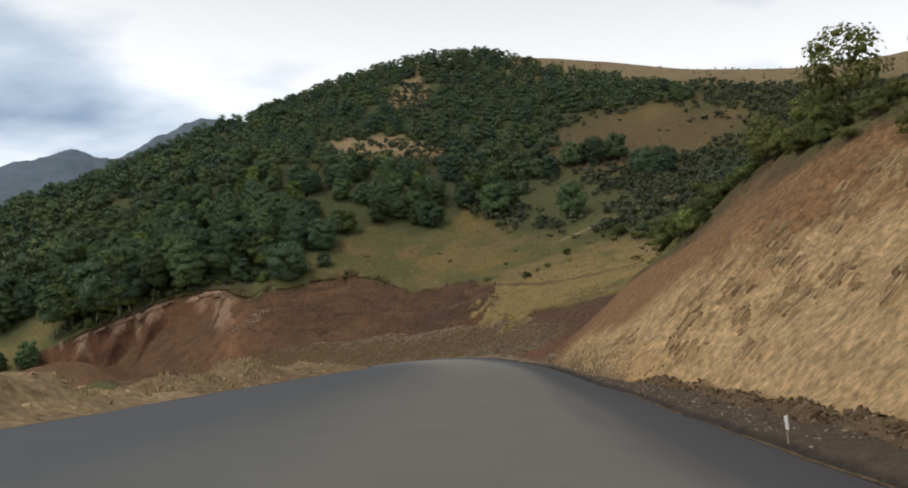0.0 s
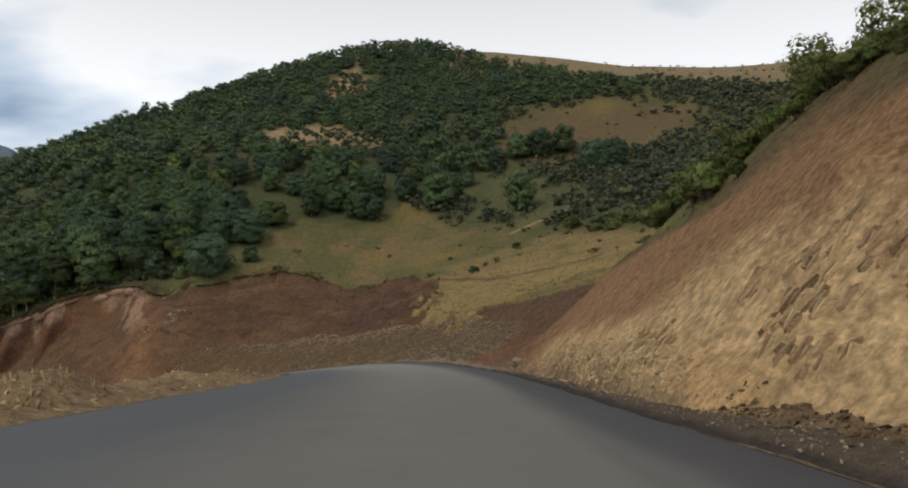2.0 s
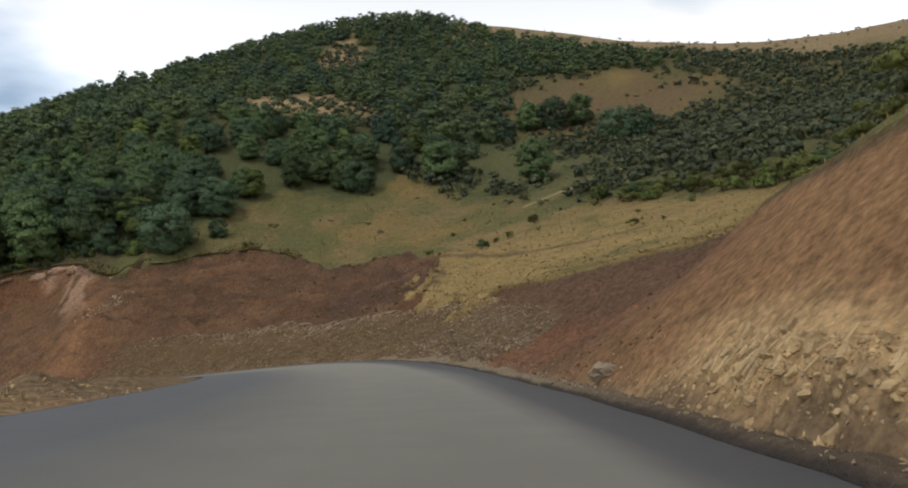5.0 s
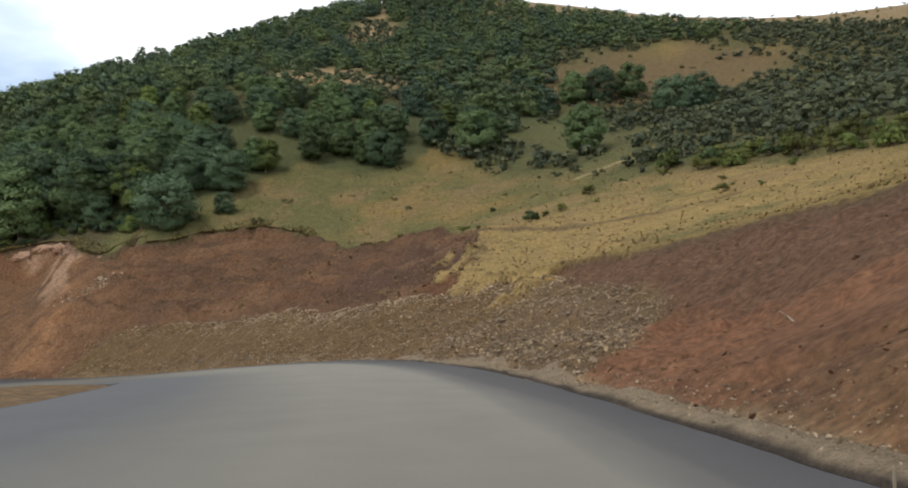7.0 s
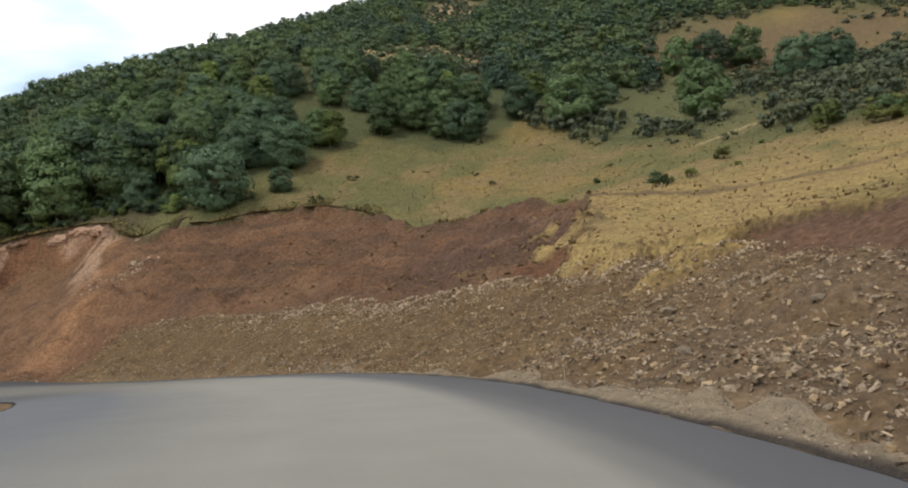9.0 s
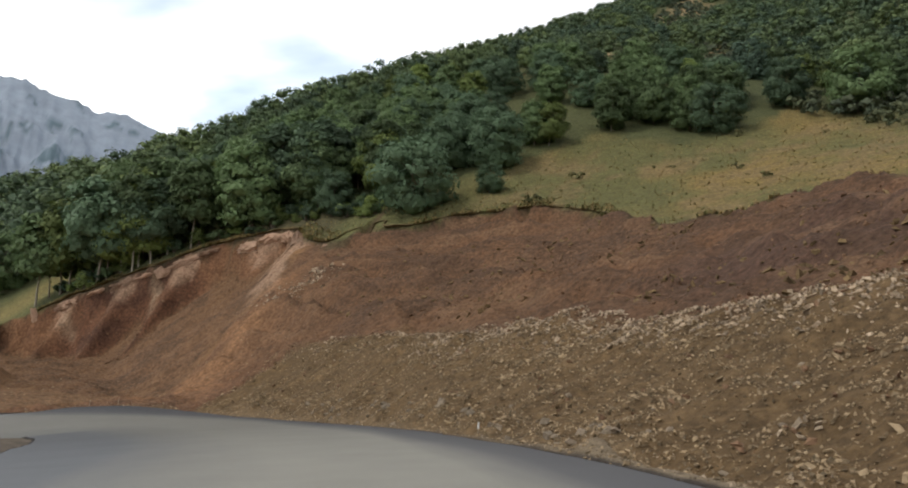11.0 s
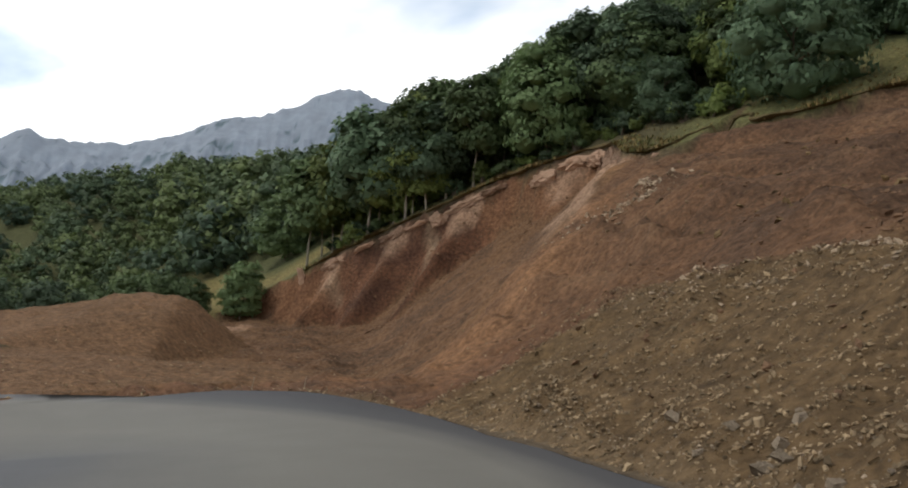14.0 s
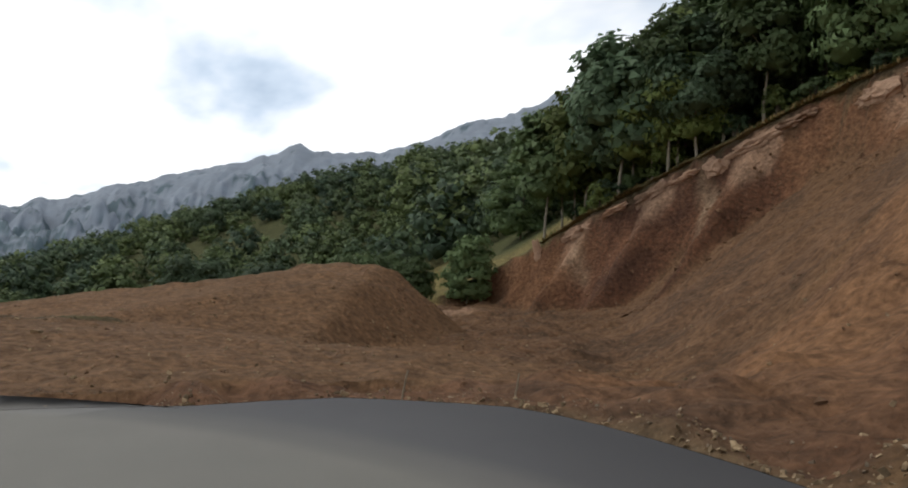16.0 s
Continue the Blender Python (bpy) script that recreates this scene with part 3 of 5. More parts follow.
def ground_relief(L, x, y):
    """Grooves, clods, rills and hummocks on top of the plain land form."""
    s, d, face, r, z = L["s"], L["d"], L["face"], L["rise"], L["z"].copy()
    sandy = face * (1 - ramp(s, 60, 70)) * (1 - 0.65 * ramp(s + 2.2 * r, 38, 46))
    stroke = -np.exp(-(rough(s * 0.85 + 0.15 * r, r * 0.50, 1.0, 41, 2) / 0.20) ** 2)
    patch = ramp(rough(s, r, 4.0, 40, 2), -0.25, 0.2)
    z += sandy * ramp(r, 0.3, 1.5) * (0.16 * patch * stroke + 0.16 * rough(x, y, 2.6, 42, 4) + 0.40 * rough(s, r, 7.0, 43, 2))
    ledge = np.exp(-((L["z"] - 5.6 - 0.9 * rough(s, r * 0, 9.0, 38, 2)) / 0.35) ** 2)
    z += sandy * ledge * 0.35 * ramp(rough(s, r, 6.0, 39, 2), -0.1, 0.3)
    soil = face * ramp(s, 60, 70) * np.where(L["mound"], 0.25, 1.0)
    z += soil * (0.45 * rough(x, y, 3.2, 44, 3) + 0.42 * (np.abs(rough(x, y, 1.5, 45, 3)) - 0.25) + 0.16 * rough(x, y, 0.65, 60, 1))
    z -= face * (0.5 * np.exp(-((s - 67.0 + 1.6 * (r - 2.2)) / 0.55) ** 2) + 0.4 * np.exp(-((s - 60.5 + 1.3 * (r - 2)) / 0.5) ** 2)) * ramp(r, 0.4, 1.2) * (1 - ramp(r, 3.6, 5.0))
    groove = rough((s + 0.6 * r) * 1.1, (s - r) * 0.2, 1.0, 53, 2)
    z += soil * (1 - ramp(s, 80, 88)) * 0.35 * np.minimum(groove, 0.1)
    step = np.sin(2.2 * (L["z"] + 0.8 * rough(x, y, 6.0, 54, 2)))
    z += soil * ramp(s, 94, 100) * ramp(d, 7, 11) * (1 - L["scarp"]) * 0.62 * step * ramp(rough(x, y, 5.0, 65, 2), -0.3, 0.3)
    slump = rough(0.35 * (0.83 * y - 0.55 * x), 2.6 * L["z"], 1.5, 69, 3)
    z += soil * ramp(s, 96, 104) * ramp(d - rubble_top(s), 0.0, 2.0) * (1 - L["scarp"]) * 0.75 * np.maximum(np.abs(slump) - 0.12, -0.05)
    rill = rough(x, y * 1.8, 2.6, 46, 3)
    bay = rough(x, y * 1.2, 4.5, 55, 2)
    z += soil * L["scarp"] * ramp(-x, 38, 43) * ramp(L["foot"], -1.5, 1) * ramp(L["lip"], 0.3, 1.2) * (0.5 * rill + 0.8 * np.minimum(bay, 0.15) + 0.45 * np.abs(rough(x, y, 1.3, 37, 2)))
    t = np.clip((149 - y) / 25, 0, 1)                                                            # the spill of orange earth
    across = x - (-42.5 + 6.8 * t)
    z += soil * 0.55 * np.exp(-(across / (1.5 + 2.4 * t)) ** 2) * ramp(y, 122, 126) * (1 - ramp(y, 147, 151))
    clods = np.exp(-((d - 1.5) / 0.42) ** 2) * ramp(s, 8, 12) * (1 - ramp(s, 24.5, 28))
    z += clods * (0.10 + 0.35 * np.abs(rough(x, y, 0.7, 47, 2)))
    heap = np.exp(-((d - 1.30) / 0.42) ** 2) * ramp(s, 28, 32) * (1 - ramp(s, 44, 50)) * ramp(d, 0.55, 1.0)
    z += heap * (0.30 + 0.25 * rough(x, y, 1.9, 48, 2) + 0.5 * np.abs(rough(s * 1.3, d * 0.9, 1.0, 68, 2)))
    inner = (L["e"] < 0) * ramp(L["el"], 0.3, 1.5) * (1 - ramp(s, 60, 75))
    z += inner * (0.30 * rough(x, y, 2.2, 56, 3) + 0.22 * np.abs(rough(x, y, 1.0, 57, 2)))
    z += L["mound"] * (0.16 * rough(x, y, 4.5, 49, 2) + 0.30 * ramp(rough(x, y, 6.0, 36, 2), 0.0, 0.35) * (np.abs(rough(x, y, 1.4, 52, 3)) - 0.2))
    bench = np.where(L["e"] > 0, ramp(d, 0.15, 0.6), ramp(L["el"], 0.15, 0.6)) * (1 - face)
    z += bench * np.where(L["on_road"], 0, 1) * (0.05 * rough(x, y, 0.9, 50, 2) + np.where(L["dug"] < 0.5, 0.35 * rough(x, y, 6.0, 51, 4), 0))
    return z


def ground_colours(L, x, y):
    n1, n2, n3 = rough(x, y, 5.0, 61, 4), rough(x, y, 1.6, 62, 3), rough(x, y, 22.0, 63, 3)
    s, d, face, foot = L["s"], L["d"], L["face"], L["foot"]
    c = np.tile((0.125, 0.118, 0.046), (len(x), 1))
    c = mixed(c, (0.220, 0.156, 0.056), ramp(n3 + 0.5 * n1, -0.35, 0.3))                     # dry turf over green
    c = mixed(c, (0.300, 0.212, 0.084), ramp(-np.hypot((x - 16) / 36, (y - 112) / 24) + 0.7 * n1 + 0.3 * n2, -1.2, -0.3))
    c = mixed(c, (0.205, 0.145, 0.072), ramp(n1 + 0.6 * n2, -0.05, 0.4) * ramp(y, 104, 116) * (1 - ramp(y, 165, 185)) * 0.6)
    c = mixed(c, (0.128, 0.126, 0.050), ramp(-x + 5 * n1, 24, 34))
    c = mixed(c, (0.20, 0.165, 0.065), ramp(-x, 76, 84))
    c = mixed(c, (0.108, 0.108, 0.046), ramp(-np.hypot((x - 27) / 16, (y - 180) / 32) + 0.3 * n1, -1.1, -0.6))
    c = mixed(c, (0.075, 0.062, 0.034), ramp(-x, 38, 42) * ramp(x, -76, -70) * ramp(y, 146, 149) * 0.8)
    c = mixed(c, (0.130, 0.140, 0.050), ramp(x, 8, 11) * (1 - ramp(y, 54, 64)) * 0.8)
    c = mixed(c, (0.085, 0.090, 0.038), np.clip(woods(x, y) * 1.2, 0, 1))                    # leaf litter
    c = mixed(c, (0.072, 0.082, 0.036), shrubby(x, y) * (0.75 + 0.2 * n1))
    high = ramp(np.hypot((x - 55) / 34, (y - 222) / 20) + 0.3 * n1, 1.1, 0.75)
    c = mixed(c, (0.140, 0.098, 0.052), high * 0.9)
    c = mixed(c, (0.25, 0.185, 0.100), ramp(y + 0.45 * x + 1.5 * np.maximum(x - 95, 0), 300, 318) * ramp(x, 15, 30))
    for cx, cy, rx, ry in ((-27, 234, 16, 11), (-13, 226, 11, 9), (-17, 297, 9, 19)):
        c = mixed(c, (0.36, 0.255, 0.140), ramp(np.hypot((x - cx) / rx, (y - cy) / ry) + 0.3 * n2, 1.1, 0.7))
    for ax, ay, bx, by, tone_of in ((6, 117.4, 18, 114.2, (0.11, 0.075, 0.045)), (18, 114.2, 27, 112.5, (0.13, 0.09, 0.05)), (21, 146.2, 33, 150.6, (0.36, 0.28, 0.14)), (33, 150.6, 45, 155.2, (0.36, 0.28, 0.14))):
        t = np.clip(((x - ax) * (bx - ax) + (y - ay) * (by - ay)) / ((bx - ax) ** 2 + (by - ay) ** 2), 0, 1)
        c = mixed(c, tone_of, np.exp(-((np.hypot(x - ax - t * (bx - ax), y - ay - t * (by - ay)) + 0.4 * n2) / 0.7) ** 2) * 0.8)
    # dug soils
    r = L["rise"]
    brown, red, orange, sand = np.array((0.120, 0.073, 0.047)), np.array((0.168, 0.084, 0.046)), np.array((0.29, 0.172, 0.090)), np.array((0.545, 0.388, 0.214))
    dug = np.tile(brown, (len(x), 1))
    dug = mixed(dug, red, ramp(0.6 * n1 + 0.3 * n2, -0.25, 0.3) * 0.7)
    dug = mixed(dug, (0.190, 0.108, 0.066), ramp(-x, 31, 36) * ramp(n2 + 0.6 * n1, -0.8, 0.3) * 0.9)
    a = ramp(s + 0.5 * d, 58, 68) * (1 - ramp(s, 84, 92))
    dug = mixed(dug, (0.212, 0.110, 0.066), a * ramp(0.55 * n1 + 0.4 * (6.5 - r) / 5, -0.3, 0.25))
    dug = mixed(dug, (0.138, 0.084, 0.056), a * ramp(r + 0.08 * (s - 68) + 2.2 * n1 + n2, 6.5, 10.0))
    tan = 1 - ramp(s + 3 * n1 + 2.1 * r, 35, 43)
    dug = mixed(dug, orange, 1 - ramp(s + 4 * n1, 50, 63))
    dug = mixed(dug, sand, tan * ramp(0.9 * n1 + 0.7 * n2 + (6.5 - r) * 0.35, 0.0, 1.0))
    dug = mixed(dug, sand * 1.02, ramp(s, 26, 31) * (1 - ramp(s + 3 * n1, 47, 53)) * (1 - ramp(d + 0.6 * n2, 2.1, 3.0)) * 0.9)
    streak = rough(s * 1.1 + 0.2 * r, r * 0.55, 1.0, 64, 4)
    dug = mixed(dug, (0.62, 0.450, 0.258), tan * ramp(streak, 0.05, 0.5) * 0.25)
    dug = mixed(dug, (0.32, 0.195, 0.100), (1 - ramp(s, 56, 66)) * ramp(-streak + 0.6 * n1, 0.3, 0.8) * 0.35)
    dug = mixed(dug, (0.30, 0.185, 0.090), (1 - ramp(s, 40, 60)) * ramp(r + n1, 6.0, 7.6))
    dug = mixed(dug, (0.098, 0.060, 0.046), ramp(-np.hypot((x - 0.5) / 8.0, (y - 117) / 7.0) + 0.3 * n1, -1.1, -0.6) * 0.85)
    dug = mixed(dug, (0.165, 0.097, 0.056), ramp(s, 108, 118) * ramp(d, 6, 9) * 0.65 * ramp(n1 + 0.5 * n2, -0.6, 0.3))
    slump = rough(0.35 * (0.83 * y - 0.55 * x), 2.6 * L["z"], 1.5, 69, 3) + 0.3 * n2
    step_shade = ramp(s, 96, 104) * ramp(d - rubble_top(s), 0.0, 2.0) * ramp(x - 0.2 * (135 - y), -40, -35) * (1 - L["scarp"])
    # shading of the slump steps is painted as dark and pale bands
    dug = mixed(dug, (0.088, 0.056, 0.038), step_shade * ramp(slump, 0.08, 0.4) * 0.6)
    dug = mixed(dug, (0.215, 0.135, 0.082), step_shade * ramp(-slump, 0.2, 0.5) * 0.5)
    rub = ramp(s - 1.1 * d + 1.2 * n2, 67.0, 68.4) * ramp(rubble_top(s) - d + 1.3 * n1, -0.6, 0.6) * (1 - ramp(s + 0.8 * n1 + 0.12 * np.maximum(d - 5, 0), 129.2, 130.2))
    dug = mixed(dug, (0.140, 0.096, 0.052), rub)
    dug = mixed(dug, (0.152, 0.110, 0.072), rub * (1 - ramp(s, 82, 92)))
    dug = mixed(dug, (0.18, 0.122, 0.064), rub * ramp(n2 + 0.3 * n1, 0.0, 0.4) * 0.6)
    t = np.clip((149 - y) / 25, 0, 1)
    across = x - (-42.0 + 5.5 * t)
    fan = np.exp(-(across / (2.0 + 1.2 * t)) ** 2) * np.where(y < 129, ramp(-x - 0.4 * n2, 31.6, 32.6), 1.0) * ramp(y, 122, 126) * (1 - ramp(y, 147, 151))
    head = L["scarp"] * ramp(foot + 0.8 * n2, -0.6, 0.8)
    n4, n5 = rough(x, L["z"], 1.5, 66, 3), rough(x, L["z"], 4.5, 67, 3)
    dug = mixed(dug, (0.150, 0.072, 0.045), head * 0.9)
    dug = mixed(dug, (0.235, 0.125, 0.072), head * ramp(n5 + 0.5 * n1, 0.0, 0.5) * 0.7)
    dug = mixed(dug, (0.082, 0.042, 0.030), head * ramp(-n5 - 0.4 * n4, 0.05, 0.4) * 0.8)
    dug = mixed(dug, (0.285, 0.160, 0.086), fan * ramp(n2 + 0.5 * n1, -0.7, 0.4) * 0.8)
    bare = 0.12 + sum(0.9 * np.exp(-((x - cx) / wx) ** 2) for cx, wx in ((-59.2, 1.7), (-65.4, 1.5), (-71.6, 1.3), (-49.0, 1.4), (-46.2, 1.0), (-43.0, 1.6)))
    rock = L["scarp"] * ramp(L["lip"], 0.25, 0.5) * (1 - ramp(L["lip"] + 0.8 * n4, 2.0, 3.2)) * ramp(bare + 0.6 * n4 + 0.2 * n5, 0.45, 0.65) * ramp(x, -76, -72)
    dug = mixed(dug, (0.40, 0.265, 0.195), rock * 0.75)
    vein = np.exp(-((x + 70.5 + 0.5 * (L["z"] - 1)) / 0.5) ** 2) * ramp(L["z"], -0.8, 0.2) * (1 - ramp(L["z"], 2.0, 3.2)) * (y > 143)
    vein = np.maximum(vein, np.exp(-((x + 61.5 + 0.35 * (L["z"] - 5) + n4) / 0.5) ** 2) * ramp(L["z"], 2.5, 4) * (1 - ramp(L["z"], 6, 8)) * (y > 148) * 0.7)
    dug = mixed(dug, (0.42, 0.325, 0.24), vein * ramp(n2, -0.5, 0.2) * 0.8)
    dug = mixed(dug, (0.192, 0.114, 0.066), L["mound"] * 0.9)
    dug = mixed(dug, (0.225, 0.130, 0.075), L["mound"] * 0.7 * ramp(n1 + 0.3 * n2, -0.2, 0.4))
    verge = np.where(s < 27, 1 - ramp(d, 1.2, 2.0), np.where(s < 100, 1 - ramp(d + 0.3 * n2, 0.8, 1.3), 1 - ramp(d + 0.3 * n2, 0.5, 0.95))) * (L["e"] > 0)
    dug = mixed(dug, np.where(s[:, None] < 50, (0.165, 0.118, 0.077), np.where(s[:, None] < 92, (0.26, 0.195, 0.125), (0.19, 0.138, 0.082))), verge * 0.9 * (1 - ramp(s, 131, 136)))
    dug = mixed(dug, (0.19, 0.130, 0.075), (1 - ramp(s, 24, 29)) * np.exp(-((d - 1.5) / 0.3) ** 2) * 0.6 * (L["e"] > 0))
    dug = mixed(dug, (0.52, 0.35, 0.175), ramp(s, 24, 27) * (1 - ramp(s, 30, 33)) * ramp(d, 0.9, 1.3) * (1 - ramp(d, 1.8, 2.4)) * (L["e"] > 0))
    inner = (L["e"] < 0) * 1.0
    dug = mixed(dug, np.where(s[:, None] < 22, (0.37, 0.275, 0.165), (0.28, 0.20, 0.118)), inner * (1 - ramp(s, 38, 60) * 0.5) * (1 - ramp(L["el"], 5, 9)))
    dug = mixed(dug, (0.135, 0.122, 0.108), inner * ramp(s, 100, 110) * (1 - ramp(L["el"], 5, 8)) * 0.85)
    dug = dug * np.where(s[:, None] < 70, (0.95, 0.91, 0.845), np.where(x[:, None] < -41, (0.92, 0.895, 0.81), (0.92, 0.865, 0.80)))
    turf = np.exp(-((L["lip"] - 0.12) / 0.22) ** 2) * (L["e"] > 0) * ramp(d, 4, 6) * (1 - L["mound"])
    out = c * (1 - L["dug"][:, None]) + dug * L["dug"][:, None]
    return np.clip(mixed(out, (0.070, 0.052, 0.033), turf * 0.6), 0.01, 0.8)


gx = graded(-3300, -78, 24, 3300, 0.33, 1.15)
gx = np.sort(np.concatenate([gx, np.arange(5.03, 14.5, 0.31)]))
gy = graded(-3300, 9, 158, 3300, 0.33, 1.17)
gy = np.sort(np.concatenate([gy, np.arange(10.16, 66, 0.33)]))
X, Y = (a.ravel() for a in np.meshgrid(gx, gy, indexing="ij"))
L = land(X, Y)
Z = ground_relief(L, X, Y)
ground_mesh = mesh_of("ground", np.stack([X, Y, Z], 1), grid_faces(len(gx), len(gy)), SOIL, True)
soil_colour(ground_mesh, ground_colours(L, X, Y))
marks = ground_mesh.attributes.new("grooved", "FLOAT", "POINT")
marks.data.foreach_set("value", (L["face"] * (1 - ramp(L["s"] + 2.2 * L["rise"], 34, 44)) * ramp(L["rise"], 0.2, 1.0) * ramp(rough(L["s"], L["rise"], 5.0, 35, 2), -0.5, 0.1)).astype(np.float32))
tagged(new("ground", ground_mesh), "hillside of dry turf with freshly dug sandy and red earth faces", "ground", kind="structure")


def height(x, y):
    x, y = np.asarray(x, float), np.asarray(y, float)
    M = land(x, y)
    return ground_relief(M, x, y), M


# ---- the road ----
ks = np.arange(20, len(LINE) - 6)
S = STATION[ks]
offs = np.concatenate([[-1e3], np.linspace(-5.6, -3, 4), np.linspace(-2, 3, 6), [1e3]])
rows_v, rows_uv = [], []
for k, s in zip(ks, S):
    er = float(edge_right(s))
    for e in offs:
        wob = 0.10 * float(rough(np.array([s]), np.array([0.0]), 1.6, 71 if e > 0 else 72)[0])
        e = er + wob if e > 100 else float(edge_left(s)) + wob if e < -100 else e
        rows_v.append((LINE[k, 0] + RIGHT[k, 0] * e, LINE[k, 1] + RIGHT[k, 1] * e, float(road_z(s, e))))
        rows_uv.append((e, s))
road_mesh = mesh_of("road", rows_v, grid_faces(len(ks), len(offs))[:, ::-1], ASPHALT, True)
uv = road_mesh.uv_layers.new(name="along")
loop_v = np.zeros(len(road_mesh.loops), np.int32)
road_mesh.loops.foreach_get("vertex_index", loop_v)
uv.data.foreach_set("uv", np.array(rows_uv, np.float32)[loop_v].ravel())
road = tagged(new("road", road_mesh), "new asphalt road with a dusty driven band and dark edges", "road", kind="structure")
# the gravel verge, a low bank that stands a little proud of the asphalt


def verge_width(s):
    return np.interp(s, [22, 27, 31, 47, 52, 84, 98, 108], [1.15, 1.0, 0.75, 0.75, 1.0, 1.0, 0.7, 0.5])


def verge_lift(s, d):
    d = d / verge_width(s)
    return np.interp(d, [0.0, 0.10, 0.20, 0.42, 0.85, 1.05], [-0.06, -0.04, 0.07, 0.11, 0.07, -0.06]) * np.interp(s, [5, 60, 90, 105, 131], [1.0, 1.0, 0.7, 0.35, 0.25])


vs, vd = np.arange(3.0, 131.0, 0.2), np.array([0.06, 0.12, 0.18, 0.25, 0.34, 0.44, 0.54, 0.64, 0.74, 0.84, 0.94, 1.04])
VS, VD = (a.ravel() for a in np.meshgrid(vs, vd, indexing="ij"))
VD = VD * verge_width(VS)
sway = 0.10 * rough(VS, VS * 0, 1.6, 71)
at = [np.interp(VS, STATION, q) for q in (LINE[:, 0], LINE[:, 1], RIGHT[:, 0], RIGHT[:, 1])]
reach = edge_right(VS) + VD * (1 + 0.10 * rough(VS, VS * 0 + 5, 2.5, 73, 2)) + sway
VX, VY = at[0] + at[2] * reach, at[1] + at[3] * reach
VZ = height(VX, VY)[0] + verge_lift(VS, VD) + 0.03 * rough(VX, VY, 0.45, 74, 2) * ramp(VD, 0.1, 0.3)
verge_mesh = mesh_of("verge", np.stack([VX, VY, VZ], 1), grid_faces(len(vs), len(vd))[:, ::-1], GRAVEL, True)
earthy = np.tile((0.155, 0.116, 0.080), (len(VS), 1))
earthy = mixed(earthy, (0.33, 0.258, 0.175), ramp(VS + 3 * rough(VX, VY, 3.0, 75, 2), 44, 60))
earthy = mixed(earthy, (0.205, 0.150, 0.092), ramp(VS, 92, 106))
earthy = mixed(earthy, (0.075, 0.061, 0.051), (1 - ramp(VD + 0.06 * rough(VX, VY, 0.8, 76, 2), 0.17, 0.30)) * (1 - 0.6 * ramp(VS, 96, 110)))
soil_colour(verge_mesh, earthy)
tagged(new("verge", verge_mesh), "narrow gravel verge with a dark crumbling edge along the asphalt", "verge", kind="structure")
# the thick broken lip of the asphalt on both sides
for side, name in ((-1, "road_edge_inner"), (0, "road_edge_outer")):
    col = 0 if side else len(offs) - 1
    lip_v = []
    for i, (k, s) in enumerate(zip(ks, S)):
        p = np.array(rows_v[i * len(offs) + col])
        o = np.array((*RIGHT[k], 0.0)) * (-1 if side else 1)
        jag = 0.06 * float(rough(np.array([s * 1.0]), np.array([4.0]), 0.8, 77)[0])
        lip_v += [tuple(p + (0, 0, 0.004)), tuple(p + o * (0.05 + jag) + (0, 0, -0.01)), tuple(p + o * (0.16 + jag) + (0, 0, -0.12))]
    f = grid_faces(len(ks), 3)
    lip = new(name, mesh_of(name, lip_v, f if side else f[:, ::-1], EDGE, True))
    lip.parent = road
    tagged(lip, "dark crumbling asphalt edge")


# ---- trees and shrubs ----
BALL = []
for divisions in (1, 3):
    b = bmesh.new()
    bmesh.ops.create_icosphere(b, subdivisions=divisions, radius=1.0)
    BALL.append((np.array([q.co[:] for q in b.verts]), np.array([[q.index for q in p.verts] for p in b.faces])))
    b.free()


